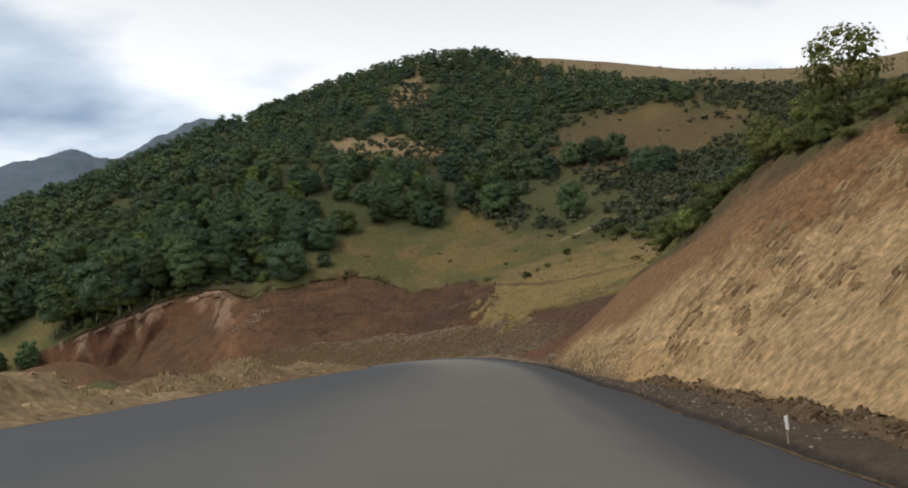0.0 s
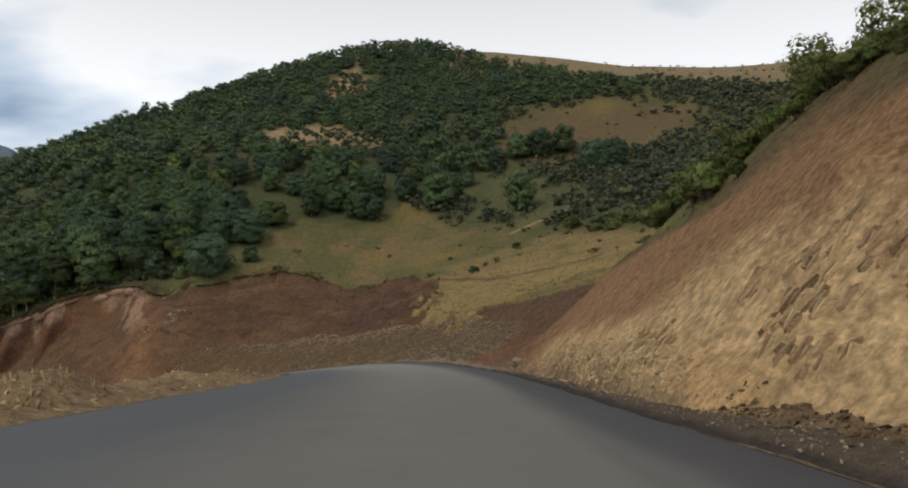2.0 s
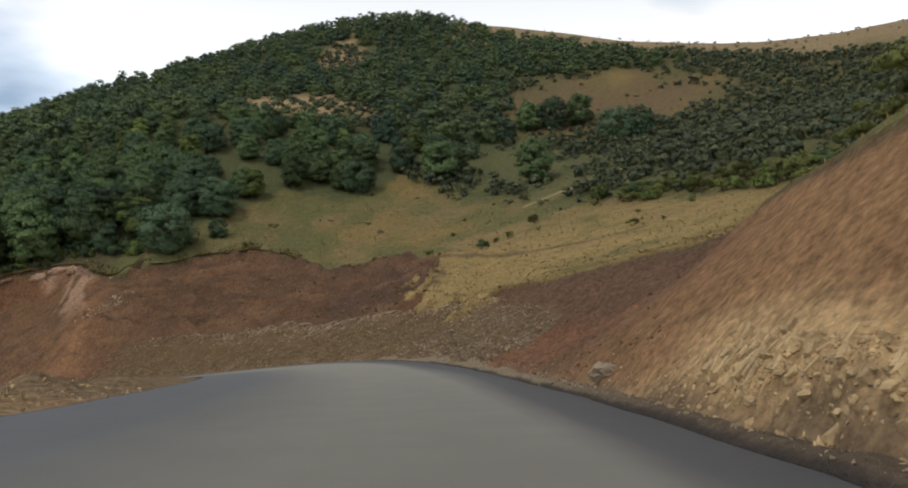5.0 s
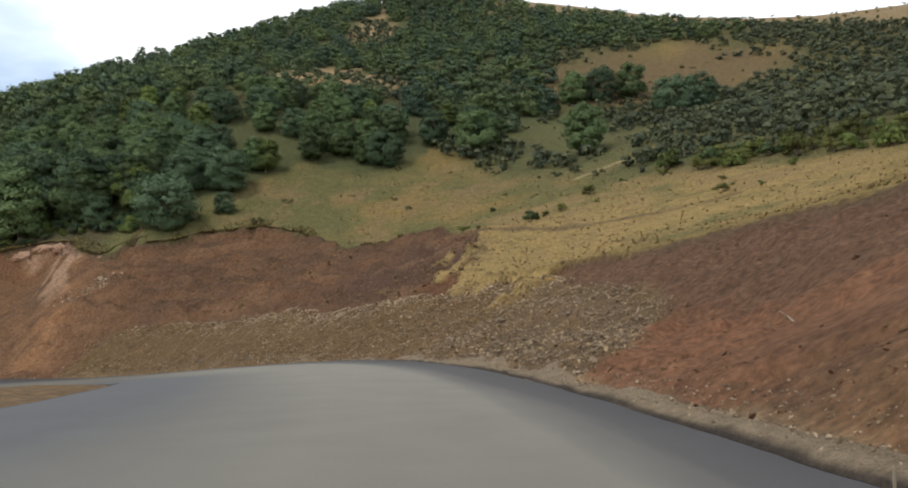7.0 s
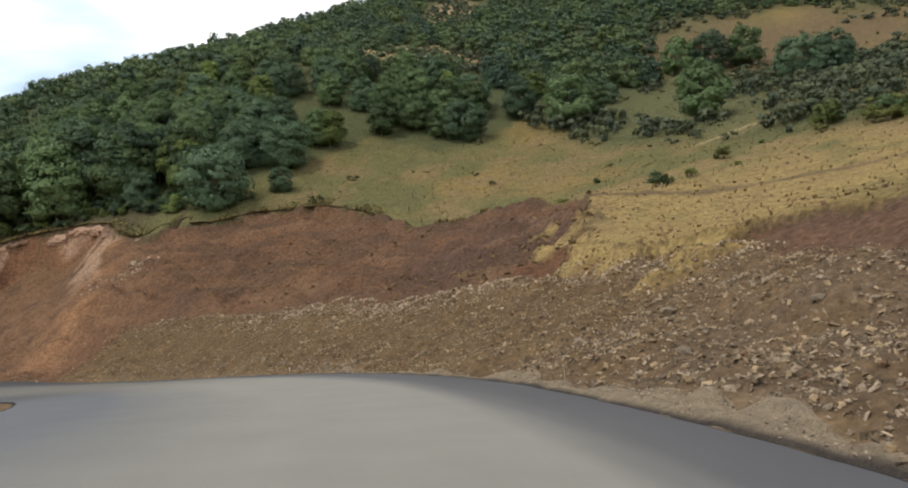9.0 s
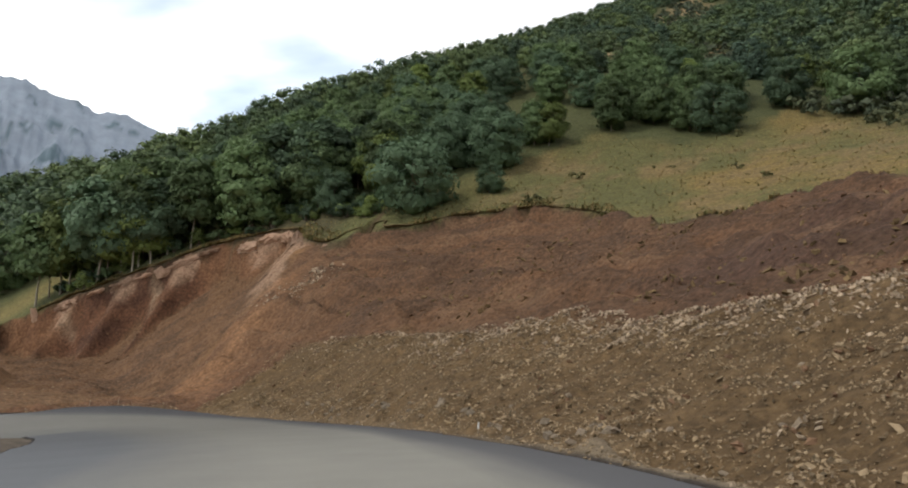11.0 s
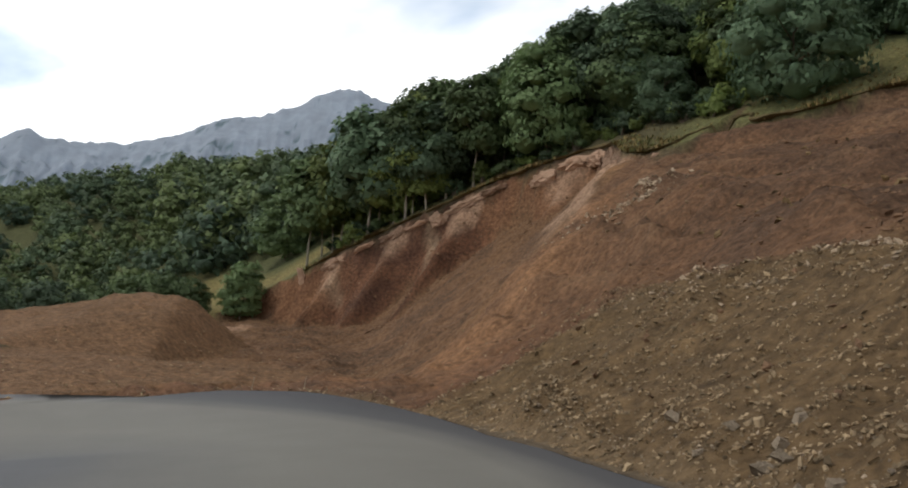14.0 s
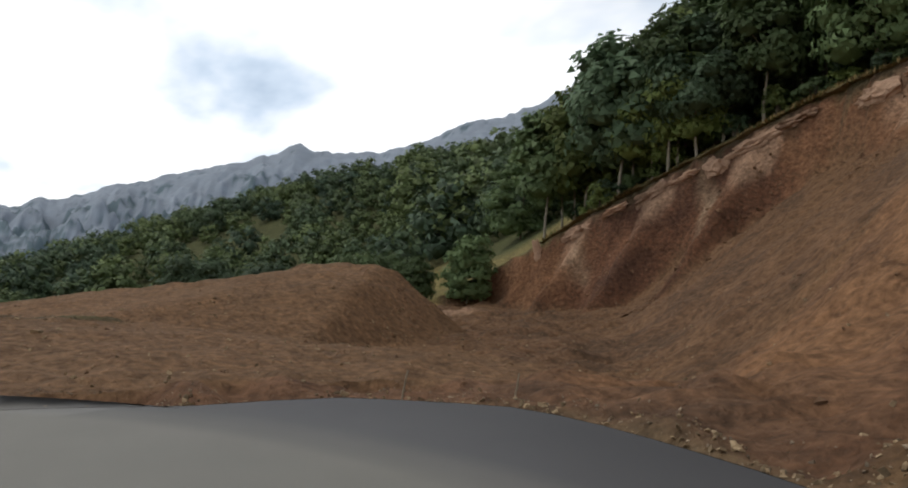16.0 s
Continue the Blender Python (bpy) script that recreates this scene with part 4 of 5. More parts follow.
def leafy(rng, centres, radii, count, size, fine=0, heart_size=0.66):
    """Leaf sprays on the skins of several clumps, with the close foliage within."""
    heart = centres.mean(axis=0) * (1, 1, 0.7)
    which = rng.choice(len(centres), count, p=radii**2 / np.sum(radii**2))
    n = rng.normal(size=(count, 3))
    n[:, 2] = np.abs(n[:, 2]) * 1.1 - 0.40
    n /= np.linalg.norm(n, axis=1)[:, None]
    p = centres[which] + n * (radii[which] * rng.uniform(0.66, 1.20, count))[:, None] * (1, 1, 0.78)
    out = p - heart
    out /= np.linalg.norm(out, axis=1)[:, None] + 1e-6
    up = 0.55 * n + 0.8 * out + rng.normal(scale=0.36, size=(count, 3)) + (0, 0, 0.2)
    up /= np.linalg.norm(up, axis=1)[:, None]
    a = np.cross(up, rng.normal(size=(count, 3)))
    a /= np.linalg.norm(a, axis=1)[:, None]
    b = np.cross(up, a)
    h = (size * rng.uniform(0.7, 1.5, count))[:, None]
    v = np.stack([p - a * h - b * h * 0.5, p + a * h - b * h * 0.45, p + b * h * 0.9 - up * h * 0.2], 1).reshape(-1, 3)
    soft = n * 0.75 + out * 0.65 + (0, 0, 0.15) + rng.normal(scale=0.42, size=(count, 3))
    soft /= np.linalg.norm(soft, axis=1)[:, None]
    # the close foliage inside each clump
    bv, bf = BALL[fine]
    vs, fs, ns, at = [v], [np.arange(count * 3).reshape(-1, 3)], [np.repeat(soft, 3, axis=0)], count * 3
    for c, r in zip(centres, radii):
        q = bv * rng.uniform(0.60, 1.10, (len(bv), 1))
        vs.append(c + q * r * heart_size * (1, 1, 0.76))
        o = vs[-1] - heart
        m = bv * 0.9 + 0.5 * o / (np.linalg.norm(o, axis=1)[:, None] + 1e-6)
        ns.append(m / np.linalg.norm(m, axis=1)[:, None])
        fs.append(bf + at)
        at += len(bv)
    return np.concatenate(vs), np.concatenate(fs), np.concatenate(ns)


def tube(points, radii, sides=6):
    pts, v = np.asarray(points, float), []
    for p, r in zip(pts, radii):
        for k in range(sides):
            t = 2 * math.pi * k / sides
            v.append(p + (r * math.cos(t), r * math.sin(t), 0))
    f = [[i * sides + k, i * sides + (k + 1) % sides, (i + 1) * sides + (k + 1) % sides, (i + 1) * sides + k] for i in range(len(pts) - 1) for k in range(sides)]
    return np.array(v), np.array(f)


def tree_shape(seed, tall=1.0, wide=0.62, clear=0.16, leaves=8000, leaf=0.0190, clumps=38, fine=0, heart_size=0.66):
    """Trunk with limbs, and crown, of a tree about one unit high."""
    rng = np.random.default_rng(seed)
    lean = rng.normal(scale=0.03, size=2)
    z = np.linspace(0, 0.86, 7)
    stem = np.stack([lean[0] * z + 0.02 * np.sin(4 * z + seed), lean[1] * z + 0.02 * np.cos(5 * z), z], 1)
    stem[0, 2] = -0.06
    pieces = [tube(stem, np.interp(z, [0, 0.15, 0.86], [0.014, 0.010, 0.003]))]
    centres, radii = [], []
    for i in range(clumps):
        h = clear + (0.95 - clear) * (i + 0.5) / clumps
        u = (h - clear) / (1 - clear)
        reach = wide / 2 * (math.sin(math.pi * min(0.14 + 0.79 * u, 1.0)) ** 0.7) * rng.uniform(0.62, 1.0)
        t = i * 2.4 + rng.uniform(-0.5, 0.5)
        c = np.array((reach * math.cos(t), reach * math.sin(t), h + rng.uniform(-0.03, 0.03)))
        centres.append(c)
        radii.append(rng.uniform(0.11, 0.165) * (1.15 - 0.3 * u) * (wide / 0.62) ** 0.6 * (26 / clumps) ** 0.25)
        if i % 3 == 0:
            at = np.array((np.interp(h * 0.8, z, stem[:, 0]), np.interp(h * 0.8, z, stem[:, 1]), h * 0.8))
            pieces.append(tube([at, (at + c) / 2 + (0, 0, -0.01), c], [0.007, 0.005, 0.002], 4))
    crown = leafy(rng, np.array(centres) * (1, 1, tall), np.array(radii), leaves, leaf, fine, heart_size)
    return join(pieces), crown


def shrub_shape(seed, leaves=420, leaf=0.062, n=7):
    rng = np.random.default_rng(seed)
    c = np.stack([rng.normal(scale=0.26, size=n), rng.normal(scale=0.26, size=n), rng.uniform(0.14, 0.62, n)], 1)
    stems = [tube([(0, 0, -0.08), (q[0] * 0.5, q[1] * 0.5, q[2] * 0.6), tuple(q)], [0.03, 0.02, 0.008], 4) for q in c]
    return join(stems), leafy(rng, c, rng.uniform(0.20, 0.33, n), leaves, leaf, 0)


KINDS = [tree_shape(11 + i, wide=w, clear=c) for i, (w, c) in enumerate(((0.86, 0.10), (0.98, 0.06), (0.74, 0.13), (0.60, 0.17), (0.92, 0.05), (0.66, 0.10), (0.50, 0.34), (0.56, 0.28)))]
KIND_LEAF = [LEAF, LEAF_DARK, LEAF, LEAF_LIGHT, LEAF_DARK, LEAF, LEAF, LEAF_DARK]
TREE_MESH = [(mesh_of("trunk", *t, PALE_BARK if i in (3, 5, 6, 7) else BARK, True), leaf_mesh("crown", *c, m)) for i, ((t, c), m) in enumerate(zip(KINDS, KIND_LEAF))]
MID = [tree_shape(21 + i, wide=w, clear=c, leaves=3600, leaf=0.0255, clumps=30) for i, (w, c) in enumerate(((0.86, 0.10), (0.98, 0.06), (0.74, 0.13), (0.60, 0.17), (0.92, 0.05), (0.66, 0.10), (0.50, 0.34), (0.56, 0.28)))]
MID_MESH = [(mesh_of("trunk", *t, PALE_BARK if i in (3, 5, 6, 7) else BARK, True), leaf_mesh("crown", *c, m)) for i, ((t, c), m) in enumerate(zip(MID, KIND_LEAF))]
TREE_WORD = ["broad green oak tree", "dark green round-crowned oak tree", "green oak tree with a bare lower trunk", "slender light green tree with a pale trunk",
             "low dark green bushy tree", "young green tree with a narrow crown", "tall slender green tree with a bare pale trunk", "tall dark green tree with a bare pale trunk"]


CREST_TREE = []
for seed, wide in ((41, 0.62), (42, 0.70)):
    t, c = tree_shape(seed, wide=wide, clear=0.30, leaves=1500, leaf=0.024, clumps=16, heart_size=0.4)
    CREST_TREE.append((mesh_of("trunk", *t, BARK, True), leaf_mesh("crown", *c, HEDGE)))


def tree(x, y, tall, kind, turn, where="on the wooded slope", lean=0.0, meshes=MID_MESH):
    z, _ = height([x], [y])
    t = tagged(new("tree"), TREE_WORD[kind] + " " + where, "tree", group="trees on the hillside")
    t.matrix_basis = pose(x, y, float(z[0]), 0, -lean, 0) @ pose(0, 0, 0, 0, 0, turn) @ Matrix.Diagonal((tall, tall, tall, 1))
    for me, name in zip(meshes[kind], ("trunk", "crown")):
        part(name, me, t)
    return t


rng = np.random.default_rng(5)
# a jittered net of places for trees
tx, ty = (a.ravel() for a in np.meshgrid(np.arange(-330, 110, 4.8), np.arange(104, 420, 4.8), indexing="ij"))
tx, ty = tx + rng.uniform(-2.2, 2.2, tx.size), ty + rng.uniform(-2.2, 2.2, ty.size)
ax, ay = rng.uniform(-80, -34, 300), 151 + 31 * rng.uniform(size=300) ** 1.7          # the wood stands thicker above the slide
tx, ty = np.concatenate([tx, ax]), np.concatenate([ty, ay])
keep = rng.uniform(size=tx.size) < woods(tx, ty) * np.where(tx > -84, np.interp(ty, [150, 185, 215, 250], [0.66, 0.78, 0.86, 1.0]), np.interp(ty, [150, 175], [0.75, 0.88]) * np.interp(tx, [-230, -190], [0.6, 1.0]))
tx, ty = tx[keep], ty[keep]
tz, TL = height(tx, ty)
keep = (TL["dug"] < 0.2) & (TL["mound"] < 0.5) & np.where(tx > -85, ty < 356 + 0.3 * np.minimum(tx, 0), (ty < 300 + 0.5 * (tx + 85)) & (tx > -300) & (ty > 112))
tx, ty, tz = tx[keep], ty[keep], tz[keep]
span = np.where(tx > -84, rng.uniform(0.78, 1.16, tx.size), rng.uniform(0.6, 1.45, tx.size)) * np.where(tx > -84, np.interp(ty, [150, 160, 168, 180, 215, 240], [9.2, 7.5, 5.6, 5.2, 5.0, 4.4]), np.interp(ty + 0.3 * np.maximum(tx + 130, 0), [150, 188, 208], [8.4, 7.2, 4.4]))
span = span * np.where((tx < -84) & (ty - 150 < 0.45 * (-85 - tx) - 2), 0.62, 1.0)      # low growth below the open strip
span = span * np.where((tx > -82) & (tx < -46), np.interp(ty, [160, 176], [1.28, 1.0]), 1.0)      # the tall wood above the scarp
kind = rng.choice(6, tx.size, p=[0.24, 0.22, 0.18, 0.10, 0.16, 0.10])
edge_row = (ty < 166) & (tx < -36) & (tx > -80)
kind = np.where(edge_row, rng.choice([6, 7, 6, 7, 3, 5], tx.size), kind)
order = np.argsort(np.hypot(tx + 25, ty - 118))
for j, i in enumerate(order[:240]):
    tree(tx[i], ty[i], span[i], int(kind[i]), rng.uniform(0, 360), "beside the slide" if edge_row[i] else "on the slope", 5.0 if edge_row[i] else 0.0, TREE_MESH if j < 60 else MID_MESH)
rest = order[240:]
FAR = [tree_shape(31 + i, wide=w, clear=c, leaves=n, leaf=q, clumps=k, fine=0)[1] for i, (w, c, n, q, k) in enumerate(((0.84, 0.05, 1000, 0.036, 16), (0.96, 0.05, 1000, 0.037, 16), (0.84, 0.05, 540, 0.046, 12), (0.96, 0.05, 540, 0.047, 12)))]
pieces, tints, swell = [], [], []
which = rng.choice(2, len(rest)) + np.where(np.hypot(tx[rest] + 10, ty[rest] - 90) > 125, 2, 0)
for j in range(4):
    sel = rest[which == j]
    turns = rng.uniform(0, 6.28, len(sel))
    pieces.append(spread(FAR[j][:2], np.stack([tx[sel], ty[sel], tz[sel] - 0.3], 1), span[sel], turns))
    swell.append(spread_normals(FAR[j][2], turns))
    u = np.clip(rng.uniform(size=len(sel)) + 0.35 * rough(tx[sel], ty[sel], 30, 97), 0, 1)[:, None]
    tone_of = np.array((0.076, 0.122, 0.082)) * (1 - u) + np.array((0.156, 0.206, 0.080)) * u
    tints.append(np.repeat(tone_of, len(FAR[j][0]), axis=0))
wood_mesh = leaf_mesh("woodland", *join(pieces), np.concatenate(swell), FAR_LEAF)
soil_colour(wood_mesh, np.concatenate(tints))
tagged(new("woodland", wood_mesh), "dense mixed green broadleaf woodland covering the hill", "woodland", kind="stuff")

# single trees on the open slope
for x, y, h, k in ((-33, 153.5, 7.6, 1), (-43, 156, 4.4, 4), (-26.5, 157.5, 3.0, 4), (25, 163, 7.6, 2), (9.5, 176, 7.5, 0), (32, 208, 6.6, 0), (38, 208.5, 7.4, 1), (44.5, 208.5, 7.4, 0), (48, 192, 7.2, 1), (52.5, 189, 7.0, 4), (50, 186, 5.0, 1),
                   (-80, 147.5, 5.6, 5), (-84, 145, 4.2, 5), (-87, 141, 6.5, 0), (-94, 136, 7.0, 1), (-91, 129, 6.5, 4)):
    tree(x, y, h, k, rng.uniform(0, 360), "standing on dry grass")

SHRUB = [(mesh_of("stem", *s, BARK), leaf_mesh("foliage", *f, m)) for (s, f), m in zip([shrub_shape(51), shrub_shape(52), shrub_shape(53), shrub_shape(54, 520, 0.05)], (LEAF, LEAF_LIGHT, LEAF_DARK, HEDGE))]


def shrub(x, y, size, kind, where):
    z, _ = height([x], [y])
    t = tagged(new("shrub"), "%s leafy shrub %s" % (("green", "light green", "dark green", "olive green")[kind], where), "shrub", group="shrubs on the slope")
    t.matrix_basis = pose(x, y, float(z[0]), 0, 0, rng.uniform(0, 360)) @ Matrix.Diagonal((size, size, size * rng.uniform(0.8, 1.1), 1))
    for me, name in zip(SHRUB[kind], ("stem", "foliage")):
        part(name, me, t)


sx, sy = (a.ravel() for a in np.meshgrid(np.arange(-36, 150, 2.0), np.arange(60, 330, 2.0), indexing="ij"))
sx, sy = sx + rng.uniform(-1.3, 1.3, sx.size), sy + rng.uniform(-1.3, 1.3, sy.size)
keep = (rng.uniform(size=sx.size) < scrub(sx, sy)) & (woods(sx, sy) < 0.3)
sx, sy = sx[keep], sy[keep]
sz, SL = height(sx, sy)
keep = (SL["dug"] < 0.1) & (SL["d"] > 3) & (sx < 150) & (sy < 330)
sx, sy, sz = sx[keep], sy[keep], sz[keep]
ssize = np.where(scrub(sx, sy) > 0.25, rng.uniform(0.7, 2.2, sx.size) * np.where(shrubby(sx, sy) > 0.3, 1.25, 0.62), 0.5 + 0.9 * rng.uniform(size=sx.size) ** 2)
order = np.argsort(np.hypot(sx - 5, sy - 90) + 200 * (ssize < 0.45))
for i in order[:110]:
    shrub(sx[i], sy[i], ssize[i], int(rng.choice([3, 3, 1, 0])), "on the dry meadow")
rest = order[110:]
base = shrub_shape(61, 64, 0.11, 3)[1]
turns = rng.uniform(0, 6.28, len(rest))
scrub_mesh = leaf_mesh("scrub", *spread(base[:2], np.stack([sx[rest], sy[rest], sz[rest]], 1), ssize[rest], turns), spread_normals(base[2], turns), FAR_LEAF)
u = rng.uniform(size=len(rest))[:, None]
bushes = np.array((0.078, 0.102, 0.068)) * (1 - u) + np.array((0.128, 0.143, 0.072)) * u
bushes = np.where((shrubby(sx[rest], sy[rest]) < 0.3)[:, None], (0.150, 0.145, 0.062), bushes)
soil_colour(scrub_mesh, np.repeat(bushes, len(base[0]), axis=0))
tagged(new("scrub", scrub_mesh), "low grey-green scrub scattered over the far slope", "scrub", kind="stuff")

# undergrowth at the foot of the wood above the slide
for i in range(100):
    x = rng.uniform(-77, -36)
    y = np.interp(x, [-75, -60, -45, -36], [151, 155.5, 154.3, 153]) + rng.uniform(0.2, 5.0)
    size = rng.uniform(0.9, 2.2)
    if land(np.array([x]), np.array([y - 0.4]))["dug"][0] < 0.05:
        shrub(x, y, size, int(rng.choice([0, 2, 0, 1])), "under the trees above the slide")

# growth along the crest of the sandy face
for i in range(130):
    s = rng.uniform(12, 54)
    k = int((s + 60) * 2)
    e = 4.2 + np.interp(s, [0, 24, 28, 31.7, 35, 38.7, 40, 43, 54], [9.8, 9.4, 8.4, 8.6, 9.6, 9.3, 7.7, 7.1, 8.2]) + abs(rng.normal(scale=2.0))
    x, y = LINE[k, :2] + RIGHT[k] * e
    shrub(x, y, rng.uniform(0.6, 1.2) if s < 34 else rng.uniform(0.8, 1.7), int(rng.choice([3, 3, 3, 1])), "above the sandy cutting")
for x, y, h, k in ((17.4, 33.4, 4.3, 1), (18.8, 28.5, 3.0, 0), (16.6, 40.5, 2.9, 0), (17.5, 37.0, 2.6, 1)):
    tree(x, y, h, 3, 40 + 80 * k, "above the cutting", 0.0, [None, None, None, CREST_TREE[k]])

# grass tufts
blade = (np.array([(-0.35, 0, 0), (0.1, 0.05, 0), (-0.45, 0.1, 1.0), (-0.1, -0.2, 0), (0.3, 0.1, 0), (0.5, -0.1, 0.9), (-0.1, 0.25, 0), (0.15, -0.25, 0), (0.1, 0.1, 1.15)], float), np.arange(9).reshape(-1, 3))
for name, m, count, seed, word in (("dry_grass", DRY, 18000, 7, "dry yellow grass tufts on the meadow"), ("green_weeds", WEED, 7000, 8, "green weeds and grass on the crest")):
    g = np.random.default_rng(seed)
    x, y = g.uniform(-45, 48, count), g.uniform(8, 185, count)
    z, M = height(x, y)
    ok = (M["dug"] < 0.12) & (M["e"] > 0) & (woods(x, y) < 0.5)
    if m is WEED:
        ok &= np.hypot((x - 14) / 40, (y - 110) / 24) + 0.4 * rough(x, y, 5.0, 33, 2) > 0.95
    v, f = spread(blade, np.stack([x, y, z - 0.02], 1)[ok], np.stack([g.uniform(0.12, 0.3, count), g.uniform(0.12, 0.3, count), g.uniform(0.06, 0.20, count)], 1)[ok], g.uniform(0, 6.28, count)[ok])
    tagged(new(name, leaf_mesh(name, v, f, np.tile((0.0, 0.0, 1.0), (len(v), 1)), m)), word, "grass", kind="stuff")


g = np.random.default_rng(17)
s = g.uniform(4, 58, 1500)
e = -7.45 - 1.2 - 5.0 * g.uniform(size=1500)
at = [np.interp(s, STATION, q) for q in (LINE[:, 0], LINE[:, 1], RIGHT[:, 0], RIGHT[:, 1])]
x, y = at[0] + at[2] * e, at[1] + at[3] * e
ok = rough(x, y, 4.0, 34, 2) > 0.05
z, _ = height(x, y)
v, f = spread(blade, np.stack([x, y, z - 0.02], 1)[ok], g.uniform(0.10, 0.26, (1500, 3))[ok], g.uniform(0, 6.28, 1500)[ok])
tagged(new("dead_straw", mesh_of("dead_straw", v, f, STRAW)), "dead straw tufts on the low berm beside the road", "grass", kind="stuff")


# ---- stones and clods ----
def stone_shape(seed):
    """An angular stone of twenty faces, about one unit across."""
    b = bmesh.new()
    bmesh.ops.create_icosphere(b, subdivisions=1, radius=0.5)
    g = np.random.default_rng(seed)
    v = np.array([q.co[:] for q in b.verts]) * g.uniform(0.72, 1.22, (len(b.verts), 1)) * (1.0, 0.75, 0.55)
    f = np.array([[q.index for q in p.verts] for p in b.faces])
    b.free()
    return v, f


STONES = [stone_shape(80 + i) for i in range(5)]
PEBBLES = []
for i in range(5):
    q = np.random.default_rng(70 + i).uniform(0.65, 1.3, (6, 1))
    PEBBLES.append((np.array([(0.5, 0, 0), (0, 0.4, 0), (-0.5, 0, 0), (0, -0.4, 0), (0, 0, 0.3), (0, 0, -0.3)]) * q,
                    np.array([(0, 1, 4), (1, 2, 4), (2, 3, 4), (3, 0, 4), (1, 0, 5), (2, 1, 5), (3, 2, 5), (0, 3, 5)])))


def strew(name, label, category, m, x, y, size, seed, sink=0.12, shapes=STONES):
    g = np.random.default_rng(seed)
    z, M = height(x, y)
    z = z + np.where((M["e"] > 0) & (M["d"] < 1.05) & (M["s"] < 131), np.maximum(verge_lift(M["s"], np.maximum(M["d"], 0)), 0), 0)
    pieces = []
    which = g.choice(5, len(x))
    for j in range(5):
        q = which == j
        sz = size[q][:, None] * g.uniform(0.7, 1.3, (q.sum(), 3))
        pieces.append(spread(shapes[j], np.stack([x[q], y[q], z[q] + size[q] * sink], 1), sz, None, g))
    return tagged(new(name, mesh_of(name, *join(pieces), m)), label, category, kind="stuff")


def on_face(g, count, s0, s1, d0, d1, power=1.0):
    s = g.uniform(s0, s1, count)
    e = edge_right(s) + d0 + (d1 - d0) * g.uniform(size=count) ** power
    at = [np.interp(s, STATION, q) for q in (LINE[:, 0], LINE[:, 1], RIGHT[:, 0], RIGHT[:, 1])]
    return at[0] + at[2] * e, at[1] + at[3] * e


SHARDS = []          # flat broken pieces with split corners
for i in range(5):
    q = np.random.default_rng(60 + i)
    c = np.array([(i0, j0, k0) for k0 in (-1, 1) for i0, j0 in ((-1, -1), (1, -1), (1, 1), (-1, 1))], float)
    c = c * q.uniform(0.45, 1.0, (8, 3)) * (0.5, 0.36, 0.20) * np.where(c[:, 2:] > 0, 0.7, 1.0)
    SHARDS.append((c, np.array([(4, 5, 6), (4, 6, 7), (0, 2, 1), (0, 3, 2), (0, 1, 5), (0, 5, 4), (1, 2, 6), (1, 6, 5), (2, 3, 7), (2, 7, 6), (3, 0, 4), (3, 4, 7)])))


def beside(g, count, s0, s1, mean, wide):
    s = g.uniform(s0, s1, count)
    e = edge_right(s) + g.normal(mean, wide, count)
    at = [np.interp(s, STATION, q) for q in (LINE[:, 0], LINE[:, 1], RIGHT[:, 0], RIGHT[:, 1])]
    return at[0] + at[2] * e, at[1] + at[3] * e


g = np.random.default_rng(90)
x, y = on_face(g, 20000, 67, 130, 0.9, 12.0, 0.8)
M = land(x, y)
above = M["d"] - rubble_top(M["s"])
pile = 1 - ramp(M["s"], 84, 92)
thin = rough(x, y, 3.2, 95, 3) + g.uniform(-0.5, 0.5, len(x)) + 0.75 * pile > 0.12
thin &= (M["s"] - 1.1 * M["d"] > 67.6 + 0.8 * rough(x, y, 2.0, 131, 2)) & (above < 0)
size = 0.05 + 0.16 * g.uniform(size=len(x)) ** 3
strew("rubble", "brown limestone rubble on the slope beside the road", "rubble", STONE, x[thin], y[thin], size[thin] * 1.15, 91, shapes=SHARDS)
x, y = on_face(g, 26000, 86, 128.5, 4.0, 12.0)
M = land(x, y)
above = M["d"] - rubble_top(M["s"])
crown_band = (M["s"] < 127.5 + g.uniform(0, 1.5, len(x))) & (above < 0.3) & (above > -0.6 - 3.2 * g.uniform(size=len(x)) ** 1.5) & (rough(x, y, 3.0, 105, 2) + g.uniform(-0.4, 0.4, len(x)) > -0.1) & (M["s"] > 88)
strew("pale_rubble", "pale broken stones along the top of the rubble slope", "rubble", PALESTONE, x[crown_band], y[crown_band], 0.07 + 0.17 * g.uniform(size=crown_band.sum()) ** 2, 106, shapes=SHARDS)
x, y = on_face(g, 13000, 67, 96, 1.0, 11.4)
M = land(x, y)
ok = (M["d"] < rubble_top(M["s"])) & (M["s"] - 1.1 * M["d"] > 67.6 + 0.8 * rough(x, y, 2.0, 131, 2)) & (g.uniform(size=13000) + 0.5 * rough(x, y, 2.5, 119, 2) > ramp(M["s"], 82, 94) * 0.9)
strew("pile_rubble", "grey-brown stones heaped where the slope begins", "rubble", GREYSTONE, x[ok], y[ok], 0.05 + 0.15 * g.uniform(size=ok.sum()) ** 3, 107, 0.1, SHARDS)
x, y = on_face(g, 50000, 84, 130, 0.4, 12.0, 0.9)
M = land(x, y)
